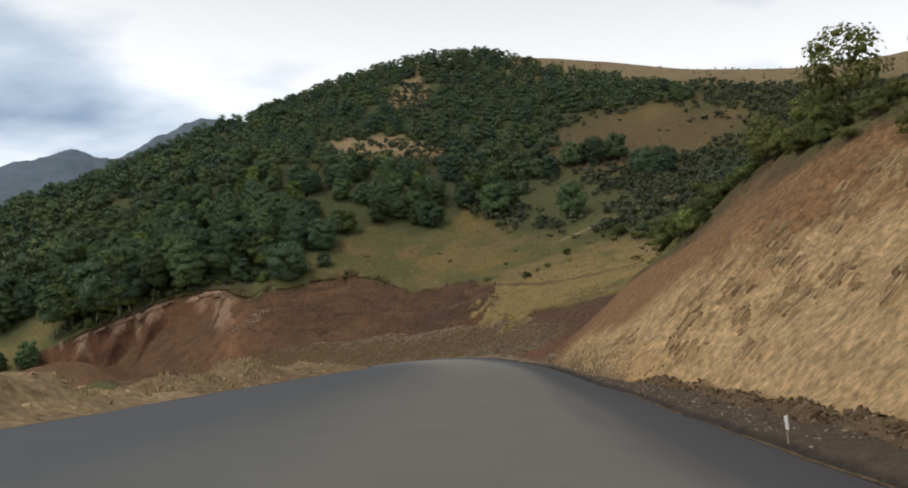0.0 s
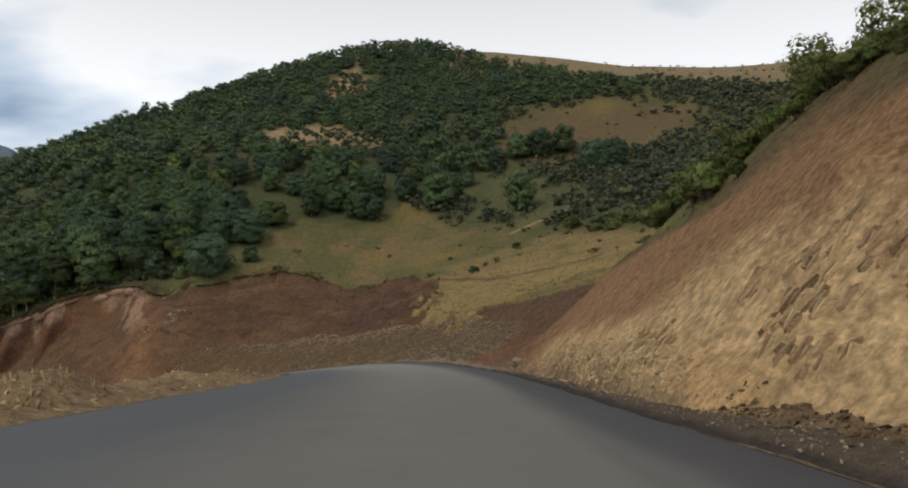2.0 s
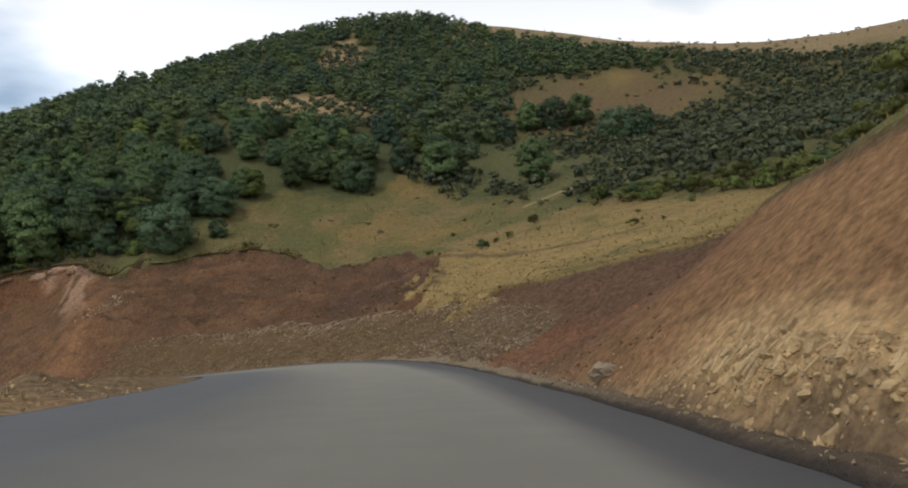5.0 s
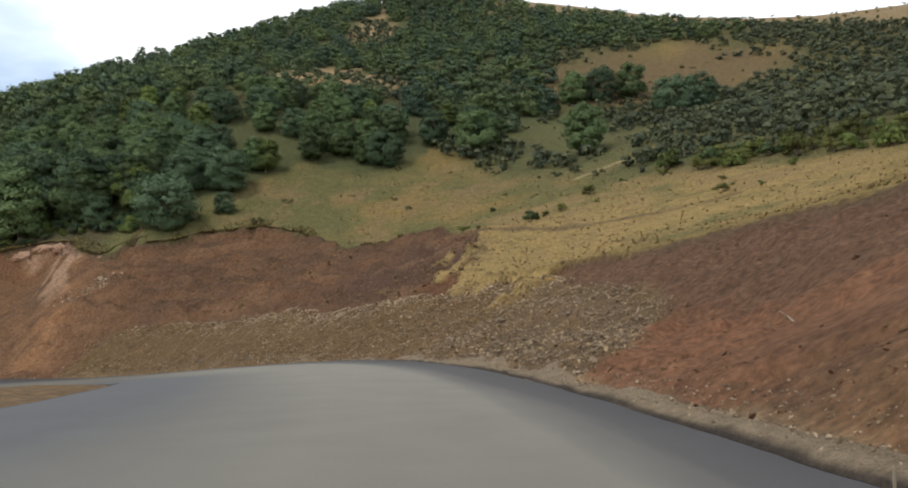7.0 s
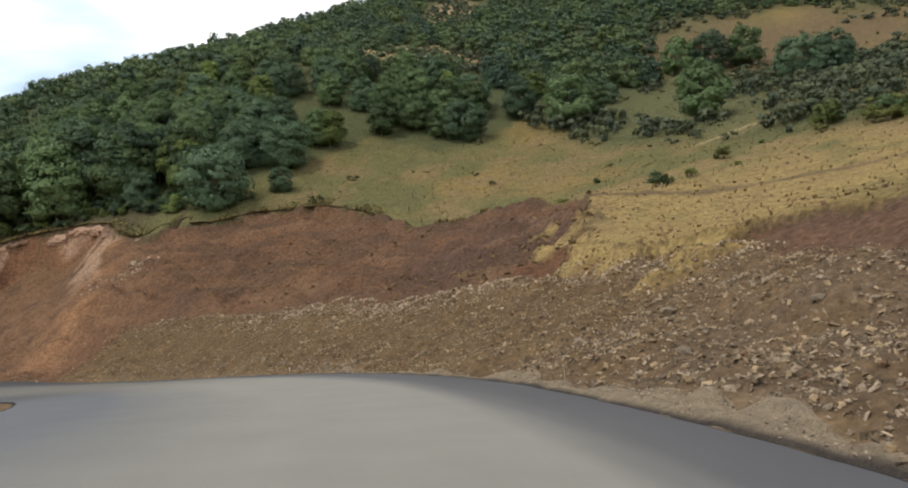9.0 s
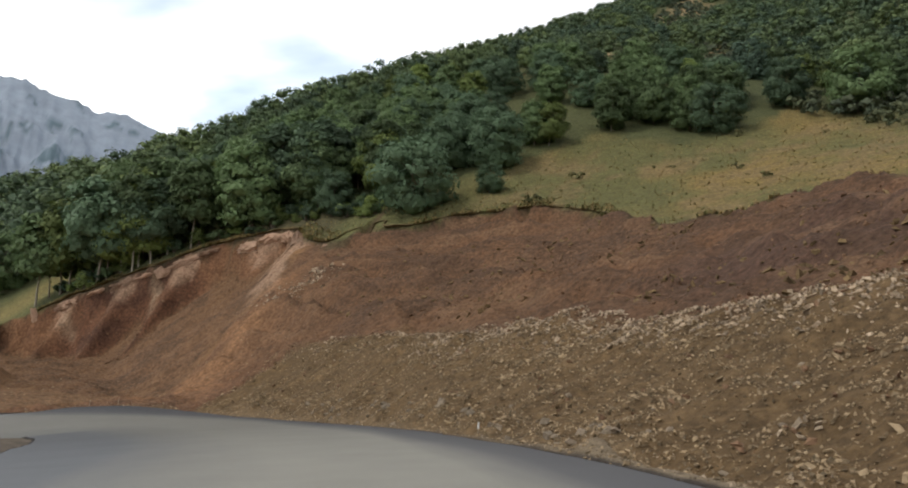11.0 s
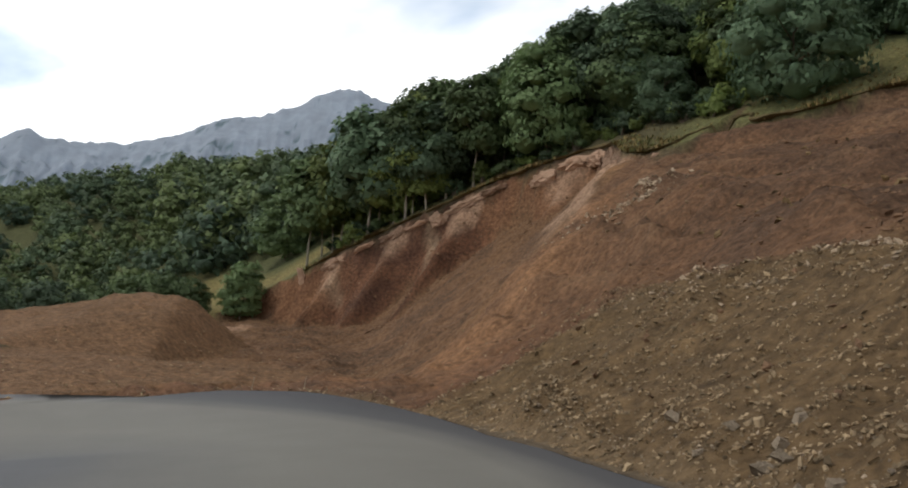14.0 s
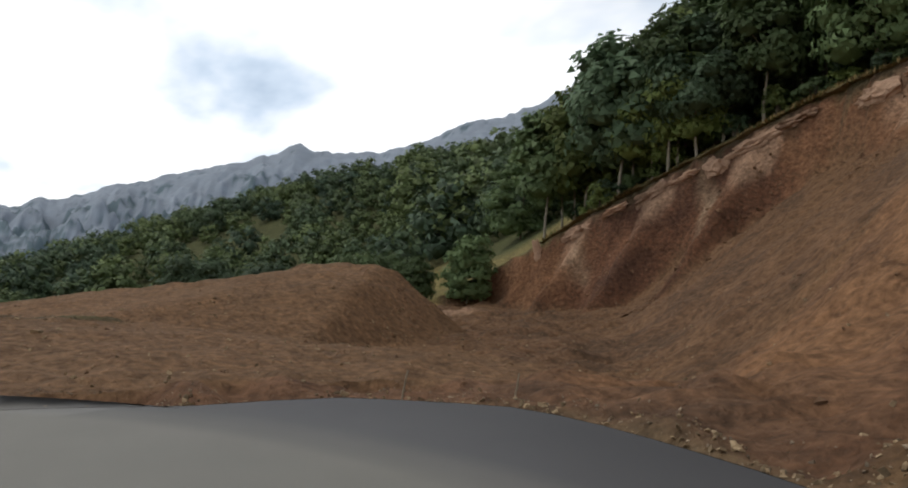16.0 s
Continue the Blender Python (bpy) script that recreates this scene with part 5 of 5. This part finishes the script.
thin = (rough(x, y, 2.5, 101, 2) + g.uniform(-0.5, 0.5, len(x)) > -0.15) & (M["d"] < rubble_top(M["s"]) + 0.3)
x, y = x[thin], y[thin]
strew("fine_rubble", "small broken stones in the brown slope beside the road", "rubble", STONE, x, y, 0.035 + 0.10 * g.uniform(size=len(x)) ** 2, 102, shapes=PEBBLES)
x, y = on_face(g, 9000, 10, 138, 0.25, 1.6)
strew("roadside_gravel", "loose gravel on the earth verge of the road", "gravel", GREYSTONE, x, y, 0.025 + 0.07 * g.uniform(size=len(x)) ** 3, 92, shapes=PEBBLES)
x, y = beside(g, 2600, 92, 129.6, 1.3, 0.55)
strew("edge_blocks", "angular stone blocks lying along the edge of the road", "rubble", STONE, x, y, 0.04 + 0.14 * g.uniform(size=2600) ** 3, 108, shapes=SHARDS)
x, y = beside(g, 1700, 9, 27, 1.38, 0.22)
strew("dark_clods", "dark crumbled earth clods along the toe of the cutting", "clods", DARKCLOD, x, y, 0.04 + 0.14 * g.uniform(size=1700) ** 2.5, 93, 0.0, SHARDS)
x, y = beside(g, 800, 29, 47, 1.30, 0.30)
strew("sand_heap", "heaped blocks of pale sandy earth at the toe of the cutting", "clods", CLOD, x, y, 0.08 + 0.24 * g.uniform(size=800) ** 2.5, 109, -0.04)
x, y = on_face(g, 1000, 8, 52, 2.2, 8.2)
M = land(x, y)
thin = (rough(x, y, 3.0, 110, 2) + g.uniform(-0.3, 0.3, 1000) > -0.1) & (M["s"] + 2.2 * M["rise"] < 38)
strew("face_lumps", "small lumps and ledges standing out of the sandy face", "clods", CLOD, x[thin], y[thin], 0.04 + 0.12 * g.uniform(size=thin.sum()) ** 3, 111, -0.03, SHARDS)


def ribs(name, label, m, x, y, long, wide, tall, seed):
    """Crumbling ribs of earth that run down the face."""
    g = np.random.default_rng(seed)
    z, M = height(x, y)
    k = np.clip(np.round((M["s"] + 60) * 2).astype(int), 0, len(LINE) - 1)
    out = np.stack([RIGHT[k, 0], RIGHT[k, 1], np.full(len(x), 1.1)], 1)
    out += g.normal(scale=0.16, size=out.shape)
    out /= np.linalg.norm(out, axis=1)[:, None]
    side = np.stack([DIR[k, 0], DIR[k, 1], 0 * x], 1)
    lift = np.cross(side, out)
    lift *= np.sign(lift[:, 2:])
    pieces, which = [], g.choice(5, len(x))
    for j in range(5):
        q = which == j
        v, f = SHARDS[j]
        p = np.stack([x[q], y[q], z[q]], 1)[:, None, :] + v[None, :, :1] * (long[q][:, None] * out[q])[:, None, :] + v[None, :, 1:2] * (wide[q][:, None] * side[q])[:, None, :] \
            + v[None, :, 2:] * (tall[q][:, None] * lift[q])[:, None, :]
        pieces.append((p.reshape(-1, 3), (f[None] + (np.arange(q.sum()) * 8)[:, None, None]).reshape(-1, 3)))
    return tagged(new(name, mesh_of(name, *join(pieces), m)), label, "clods", kind="stuff")


# rows of tooth marks: four to nine short ribs side by side, dark with painted shade and pale in turn
rows_s, rows_d = [], []
for i in range(230):
    s0, r0 = g.uniform(7, 44), 0.6 + 8.0 * g.uniform() ** 1.2
    if s0 + 2.1 * r0 > 37 or float(rough(np.array([s0]), np.array([r0]), 3.4, 122, 2)[0]) < -0.15:
        continue
    for j in range(int(g.integers(3, 9))):
        rows_s.append(s0 + 0.24 * j + g.uniform(-0.05, 0.05))
        rows_d.append(r0 + g.uniform(-0.35, 0.35) + 0.05 * j)
rows_s, rows_d = np.array(rows_s), np.array(rows_d)
e = edge_right(rows_s) + np.interp(rows_s, [0, 20, 24, 27, 29.5, 47], [3.0, 2.9, 2.5, 1.3, 0.8, 0.8]) + rows_d
at = [np.interp(rows_s, STATION, q) for q in (LINE[:, 0], LINE[:, 1], RIGHT[:, 0], RIGHT[:, 1])]
x, y = at[0] + at[2] * e, at[1] + at[3] * e
n = len(x)
ribs("face_ribs", "short crumbling sand ribs left by the digger's teeth, shade put into their dark colour", SHADE_SAND, x, y, g.uniform(0.35, 1.1, n), g.uniform(0.09, 0.17, n), g.uniform(0.45, 1.0, n), 123)
y = y - 0.10
ribs("pale_face_ribs", "short crumbling ribs of pale sand left by the digger's teeth", CLOD, x, y, g.uniform(0.4, 1.2, n), g.uniform(0.08, 0.16, n), g.uniform(0.5, 1.2, n), 128)
x, y = beside(g, 220, 30, 48, 1.45, 0.22)
ribs("heap_ribs", "slumped folds of pale sand at the toe of the cutting", CLOD, x, y, g.uniform(0.35, 0.8, 220), g.uniform(0.16, 0.30, 220), g.uniform(0.4, 0.9, 220), 124)
x, y = beside(g, 1600, 28, 50, 1.35, 0.35)
strew("sand_lumps", "fallen crumbs and lumps of pale sandy earth", "clods", CLOD, x, y, 0.03 + 0.12 * g.uniform(size=1600) ** 3, 103, -0.05)
x, y = beside(g, 900, 52, 72, 1.9, 0.5)
strew("toe_debris", "lumps of red-brown earth and stones at the foot of the cutting", "clods", REDCLOD, x, y, 0.03 + 0.16 * g.uniform(size=900) ** 3, 120, 0.0, SHARDS)
x, y = beside(g, 260, 50, 76, 1.1, 0.45)
strew("verge_stones", "pale stones lying on the verge", "rubble", PALESTONE, x, y, 0.03 + 0.11 * g.uniform(size=260) ** 3, 121, 0.1, SHARDS)
x, y = on_face(g, 3000, 92, 129.0, 7.5, 22.0, 0.9)
x[:1600], y[:1600] = on_face(g, 1600, 121, 129.6, 8.0, 24.0)
strew("earth_lumps", "brown earth lumps on the slide above the rubble", "clods", REDCLOD, x, y, 0.06 + 0.26 * g.uniform(size=3000) ** 2.5, 104, -0.05, SHARDS)
s = g.uniform(5, 60, 2200)
e = -7.45 - 0.3 - 5.0 * g.uniform(size=2200)
at = [np.interp(s, STATION, q) for q in (LINE[:, 0], LINE[:, 1], RIGHT[:, 0], RIGHT[:, 1])]
strew("berm_clods", "sandy clods on the low berm beside the road", "clods", CLOD, at[0] + at[2] * e, at[1] + at[3] * e, 0.04 + 0.24 * g.uniform(size=2200) ** 4, 99, 0.0, SHARDS)
x, y = on_face(g, 2200, 66, 131, 2.0, 26.0)
strew("earth_clods", "red-brown earth clods on the slide", "clods", REDCLOD, x, y, 0.06 + 0.22 * g.uniform(size=len(x)) ** 4, 94, shapes=PEBBLES)
x, y = g.uniform(-78, -34, 1800), g.uniform(114, 152, 1800)
ok = land(x, y)["d"] > 0.8
x, y = x[ok], y[ok]
strew("slide_clods", "red earth clods on the mound and bowl of the slide", "clods", REDCLOD, x, y, 0.04 + 0.16 * g.uniform(size=len(x)) ** 4, 96, -0.05, PEBBLES)
x, y = g.normal(-36.4, 1.5, 300), g.normal(140.6, 0.7, 300)
strew("pale_rock_debris", "pale broken rock below the turf of the scarp", "rubble", PALESTONE, x, y, 0.10 + 0.30 * g.uniform(size=300) ** 2, 98, shapes=SHARDS)
x, y = g.uniform(-58, -31, 2600), g.uniform(116, 137, 2600)
M = land(x, y)
ok = (M["d"] > 0.5) & (rough(x, y, 3.5, 125, 2) + g.uniform(-0.4, 0.4, 2600) > -0.05)
strew("bowl_stones", "small pale and brown stones on the orange earth", "rubble", STONE, x[ok], y[ok], 0.03 + 0.17 * g.uniform(size=ok.sum()) ** 3, 126, 0.0, SHARDS)
x, y = beside(g, 900, 126, 142, 0.7, 0.3)
strew("edge_crumbs", "crumbs of earth and stone along the outer edge of the bend", "rubble", STONE, x, y, 0.03 + 0.15 * g.uniform(size=900) ** 3, 127, 0.0, SHARDS)
x, y = g.uniform(-73, -39, 2600), g.uniform(140, 156, 2600)
M = land(x, y)
ok = (M["foot"] > -3.0) & (M["foot"] < 4.0) & (M["lip"] > 1.2)
strew("scarp_clods", "red-brown clods fallen to the foot of the scarp", "clods", REDCLOD, x[ok], y[ok], 0.08 + 0.38 * g.uniform(size=ok.sum()) ** 3, 112, -0.05, SHARDS)
x, y = on_face(g, 4000, 92, 131, 9.0, 30.0)
M = land(x, y)
ok = (M["lip"] > 0.2) & (M["lip"] < 2.4) & (rough(x, y, 4.0, 113, 2) + g.uniform(-0.3, 0.3, 4000) > 0.1) & (x > -40)
strew("turf_clods", "torn clods of dry turf slipped from the edge of the meadow", "clods", TURFCLOD, x[ok], y[ok], 0.10 + 0.45 * g.uniform(size=ok.sum()) ** 2.5, 114, 0.0, SHARDS)

x, y = g.uniform(-6, 20, 9000), g.uniform(88, 124, 9000)
M = land(x, y)
ok = (M["tongue"] > 0.08) & (M["tongue"] < 0.85) & (M["lip"] > 0.1)
strew("slipped_turf", "layered clods of golden turf along the slipped tongue of meadow", "clods", TURFCLOD, x[ok], y[ok], 0.12 + 0.35 * g.uniform(size=ok.sum()) ** 2, 132, 0.0)

# the torn turf hanging over the top of the slide
across = np.arange(-75.0, 0.0, 0.25)
back = np.arange(165.0, 112.0, -0.15)
CX, CY = np.meshgrid(across, back, indexing="ij")
C = land(CX.ravel(), CY.ravel())
first = np.argmax((C["lip"] > 0.08).reshape(CX.shape), axis=1)
rim = back[first]
rim = np.convolve(np.pad(rim, 6, mode="edge"), np.ones(13) / 13, mode="valid")
hang = 0.42 * rough(across, across * 0, 0.9, 115, 3)
deep = np.maximum(0.22 * rough(across, across * 0 + 3, 2.6, 116, 2), 0.005)
top_z, _ = height(across, rim + 0.5)
turf_v = np.stack([np.stack([across, rim + 0.50, top_z - 0.12], 1), np.stack([across, rim + 0.22, top_z - 0.02], 1), np.stack([across, rim - 0.10 + 0.7 * hang, top_z - 0.11 + 0.10 * hang], 1),
                   np.stack([across, rim - 0.12 + 0.7 * hang, top_z - 0.13 - deep], 1), np.stack([across, rim + 0.30, top_z - 0.22 - deep], 1)], 1).reshape(-1, 3)
turf = tagged(new("turf_edge", mesh_of("turf_edge", turf_v, grid_faces(len(across), 5), TURF, False)), "dark torn turf edge overhanging the top of the slide", "turf", kind="stuff")

g = np.random.default_rng(18)
for name, m, count, word in (("rim_grass", DRY, 4200, "dry grass hanging over the torn edge of the slide"), ("rim_weeds", WEED, 3000, "green weeds along the torn edge of the slide")):
    x = g.uniform(-75, 0, count)
    x = x[rough(x, x * 0, 2.2, 133, 2) + g.uniform(-0.3, 0.3, count) > 0.0]
    count = len(x)
    y = np.interp(x, across, rim) - 0.15 + 2.6 * g.uniform(size=count) ** 2
    z, _ = height(x, np.maximum(y, np.interp(x, across, rim) + 0.3))
    v, f = spread(blade, np.stack([x, y, z - 0.08], 1), np.stack([g.uniform(0.15, 0.35, count), g.uniform(0.15, 0.35, count), g.uniform(0.12, 0.36, count)], 1), g.uniform(0, 6.28, count))
    tagged(new(name, leaf_mesh(name, v, f, np.tile((0.0, 0.0, 1.0), (len(v), 1)), m)), word, "grass", kind="stuff")


def outcrop(x, y, z, wide, tall, turn, lean):
    """A ledge of bare rock standing out of the scarp."""
    b = bmesh.new()
    bmesh.ops.create_icosphere(b, subdivisions=3, radius=1.0)
    v = np.array([q.co[:] for q in b.verts])
    f = np.array([[q.index for q in p.verts] for p in b.faces])
    b.free()
    cracks = rough(v[:, 0] * 3 * wide + x, v[:, 2] * 2.5 + v[:, 1], 2.0, 117, 3) + 0.8 * np.abs(rough(v[:, 0] * 5 * wide + x, v[:, 2] * 6, 2.0, 118, 2))
    v = v * (0.9 + 0.75 * cracks)[:, None] * (wide / 2, 0.40, tall / 2)
    t = tagged(new("rock_outcrop", mesh_of("rock_outcrop", v, f, OUTCROP)), "pale weathered rock ledge under the turf of the scarp", "rock", group="rock ledges in the scarp")
    t.matrix_basis = pose(x, y, z, 0, -lean, turn)


for x0, wide, tall, drop in ((-59.4, 3.8, 1.0, 0.7), (-57.0, 2.4, 0.6, 0.5), (-65.6, 3.2, 1.0, 0.7), (-63.4, 2.0, 0.5, 0.6), (-71.6, 2.6, 1.0, 0.8), (-68.6, 2.0, 0.5, 0.5), (-49.2, 3.0, 0.9, 0.6), (-46.8, 2.4, 1.0, 0.7), (-43.2, 2.6, 0.8, 0.6), (-75.0, 2.0, 0.5, 0.5), (-45.2, 2.4, 1.7, 1.2), (-42.0, 2.6, 1.8, 1.2), (-40.2, 2.2, 1.5, 1.1), (-38.6, 2.4, 1.2, 0.9), (-61.6, 2.0, 1.3, 1.1), (-52.0, 2.4, 1.2, 1.0)):
    i = int(np.argmin(np.abs(across - x0)))
    run = rim[min(i + 6, len(rim) - 1)] - rim[i - 6]
    outcrop(x0, rim[i] - 0.10, float(top_z[i]) - drop - 0.55, wide, tall, math.degrees(math.atan2(run, 3.0)), math.degrees(math.atan2(top_z[min(i + 6, len(rim) - 1)] - top_z[i - 6], 3.0)))
BOULDERS = [mesh_of("boulder", *q, BOULDER) for q in STONES]
for i in range(84):
    if i < 44:
        x, y = on_face(g, 1, 74.5, 88, 2.5, 8.5)
    else:
        x, y = on_face(g, 1, 88, 129.3, 0.9, 9.0, 2.0)
    size = float(g.uniform(0.12, 0.24) if i >= 44 else g.uniform(0.20, 0.30) if i % 8 else g.uniform(0.45, 0.65))
    z, _ = height(x, y)
    b = tagged(new("boulder", BOULDERS[i % 5]), "pale limestone boulder lying on the rubble slope", "boulder", group="boulders on the slope")
    b.matrix_basis = pose(float(x[0]), float(y[0]), float(z[0]) + 0.12 * size, g.uniform(-15, 15), g.uniform(-15, 15), g.uniform(0, 360)) @ Matrix.Diagonal((size, size, size, 1))


BLOCKS = [mesh_of("boulder", *q, BOULDER) for q in SHARDS]
for i in range(40):          # angular blocks fallen to the edge of the road
    x, y = beside(g, 1, 96, 122, 1.25, 0.35)
    size = float(g.uniform(0.22, 0.42))
    z, _ = height(x, y)
    b = tagged(new("boulder", BLOCKS[i % 5]), "angular grey-brown stone block at the foot of the rubble", "boulder", group="blocks along the road")
    b.matrix_basis = pose(float(x[0]), float(y[0]), float(z[0]) + 0.08 * size, g.uniform(-25, 25), g.uniform(-25, 25), g.uniform(0, 360)) @ Matrix.Diagonal((size, size, size * 1.4, 1))
z, _ = height([6.85], [54.1])
v, f = BALL[1]
v = v * (0.75 + 0.5 * rough(v[:, 0] * 2 + v[:, 2], v[:, 1] * 2 - v[:, 2], 1.0, 89, 3))[:, None] * (0.5, 0.45, 0.32)
block = tagged(new("boulder", mesh_of("boulder", v, f, BOULDER)), "large pale boulder at the foot of the red cutting", "boulder", group="boulders on the slope")
block.matrix_basis = pose(6.85, 54.1, float(z[0]) + 0.08, 0, 8, 70)


# ---- small things beside the road ----
def stake(x, y, tall=0.5, tape=True):
    z, _ = height([x], [y])
    t = tagged(new("survey_stake"), "thin wooden survey stake with white tape on the verge" if tape else "thin bare wooden stake on the verge", "stake", group="stakes along the road")
    t.matrix_basis = pose(x, y, float(z[0]), random.uniform(-6, 6), random.uniform(-6, 6), random.uniform(0, 360))
    part("stick", mesh_of("stick", *tube([(0, 0, -0.1), (0.005, 0, tall * 0.5), (0, 0.008, tall)], [0.016, 0.014, 0.012], 6), WOOD), t)
    if tape:
        v = [(-0.020, 0.019, tall - 0.17), (0.020, 0.020, tall - 0.15), (0.026, 0.018, tall + 0.01), (-0.018, 0.019, tall + 0.03),
             (-0.022, -0.019, tall - 0.15), (0.021, -0.018, tall - 0.17), (0.020, -0.020, tall), (-0.018, -0.019, tall + 0.02)]
        part("tape", mesh_of("tape", v, [(0, 1, 2, 3), (7, 6, 5, 4), (0, 4, 5, 1), (1, 5, 6, 2), (2, 6, 7, 3), (3, 7, 4, 0)], TAPE), t, "white plastic tape")


for x, y, tall, tape in ((4.45, 10.6, 0.40, True), (5.5, 56.3, 0.26, False), (4.3, 72.3, 0.45, False), (2.0, 83.2, 0.45, False), (-10.0, 105.6, 0.34, True),
                         (-38.1, 120.9, 0.5, False), (-37.6, 122.6, 0.45, False), (-7.95, 47.1, 0.12, True)):
    stake(x, y, tall, tape)
tx0, ty0 = 10.6, 68.8
z, _ = height([tx0], [ty0])
log = tagged(new("fallen_branch", mesh_of("fallen_branch", *join([tube([(-0.9, 0, 0.05), (-0.2, 0.1, 0.30), (0.6, 0, 0.35), (1.3, -0.2, 0.16)], [0.06, 0.07, 0.05, 0.02]),
             tube([(-0.2, 0.1, 0.3), (-0.1, 0.4, 0.5), (0.1, 0.7, 0.55)], [0.035, 0.025, 0.01], 5)]), WOOD, True)), "pale dead branch lying at the foot of the cutting", "branch")
log.matrix_basis = pose(tx0, ty0, float(z[0]) - 0.05, 0, 0, 75) @ Matrix.Diagonal((0.6, 0.6, 0.6, 1))


# ---- far mountains ----
def range_of(name, label, az0, az1, far, profile, seed, pale, rocky, mid_x=-12.0, mid_y=100.0):
    """A mountain range as a solid slope; its skyline is given as degrees of rise over bearing."""
    az = np.arange(az0, az1, 0.12)
    top = np.interp(az, [p[0] for p in profile], [p[1] for p in profile])
    top = np.convolve(np.pad(top, 3, mode="edge"), np.ones(7) / 7, mode="valid")
    up = np.linspace(0, 1, 46)
    A, U = np.meshgrid(az, up, indexing="ij")
    T = top[:, None] + 0.28 * rough(A, A * 0, 1.2, seed, 4)
    H = np.tan(np.radians(T)) * far
    R = far * (0.72 + 0.28 * U) + 26 * rough(A * 2.4, U * 12, 2.0, seed + 1, 4) * (1 - U)
    z = -30 + (H + 30) * U ** 0.9 + rocky * (rough(A * 1.2, U * 12, 1.6, seed + 2, 4) * 26 + rough(A * 3.4, U * 36, 1.6, seed + 3, 3) * 12) * np.sin(math.pi * np.minimum(U, 0.93))
    v = np.stack([mid_x - np.sin(np.radians(A)) * R, mid_y + np.cos(np.radians(A)) * R, z], 2).reshape(-1, 3)
    back = v.reshape(len(az), len(up), 3)[:, -1] * (1.25, 1.25, 0) + (0, 0, -30)
    v = np.concatenate([v.reshape(len(az), len(up), 3), back[:, None]], 1).reshape(-1, 3)
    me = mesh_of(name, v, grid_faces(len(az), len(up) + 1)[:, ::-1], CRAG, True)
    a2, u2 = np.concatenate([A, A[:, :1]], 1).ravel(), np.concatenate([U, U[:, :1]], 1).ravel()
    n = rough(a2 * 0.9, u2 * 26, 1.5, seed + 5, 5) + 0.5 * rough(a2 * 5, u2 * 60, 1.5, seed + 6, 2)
    # aerial haze is painted in: both slope tones are shifted to pale blue-grey
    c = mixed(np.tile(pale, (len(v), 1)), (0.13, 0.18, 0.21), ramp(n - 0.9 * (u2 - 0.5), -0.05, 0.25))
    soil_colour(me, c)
    return tagged(new(name, me), label, "mountain", kind="structure")


range_of("backdrop_crags", "distant grey limestone mountain with pale haze put into its colour", 36, 100, 1500,
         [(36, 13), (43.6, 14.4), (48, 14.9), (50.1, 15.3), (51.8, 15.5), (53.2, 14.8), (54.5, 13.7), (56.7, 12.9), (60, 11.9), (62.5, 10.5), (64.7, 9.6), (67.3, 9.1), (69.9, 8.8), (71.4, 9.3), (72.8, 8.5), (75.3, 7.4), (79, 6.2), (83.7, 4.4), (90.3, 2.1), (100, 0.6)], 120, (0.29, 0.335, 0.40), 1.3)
range_of("backdrop_hills", "distant hills beyond the valley with blue-grey haze put into their colour", 12, 36, 1900,
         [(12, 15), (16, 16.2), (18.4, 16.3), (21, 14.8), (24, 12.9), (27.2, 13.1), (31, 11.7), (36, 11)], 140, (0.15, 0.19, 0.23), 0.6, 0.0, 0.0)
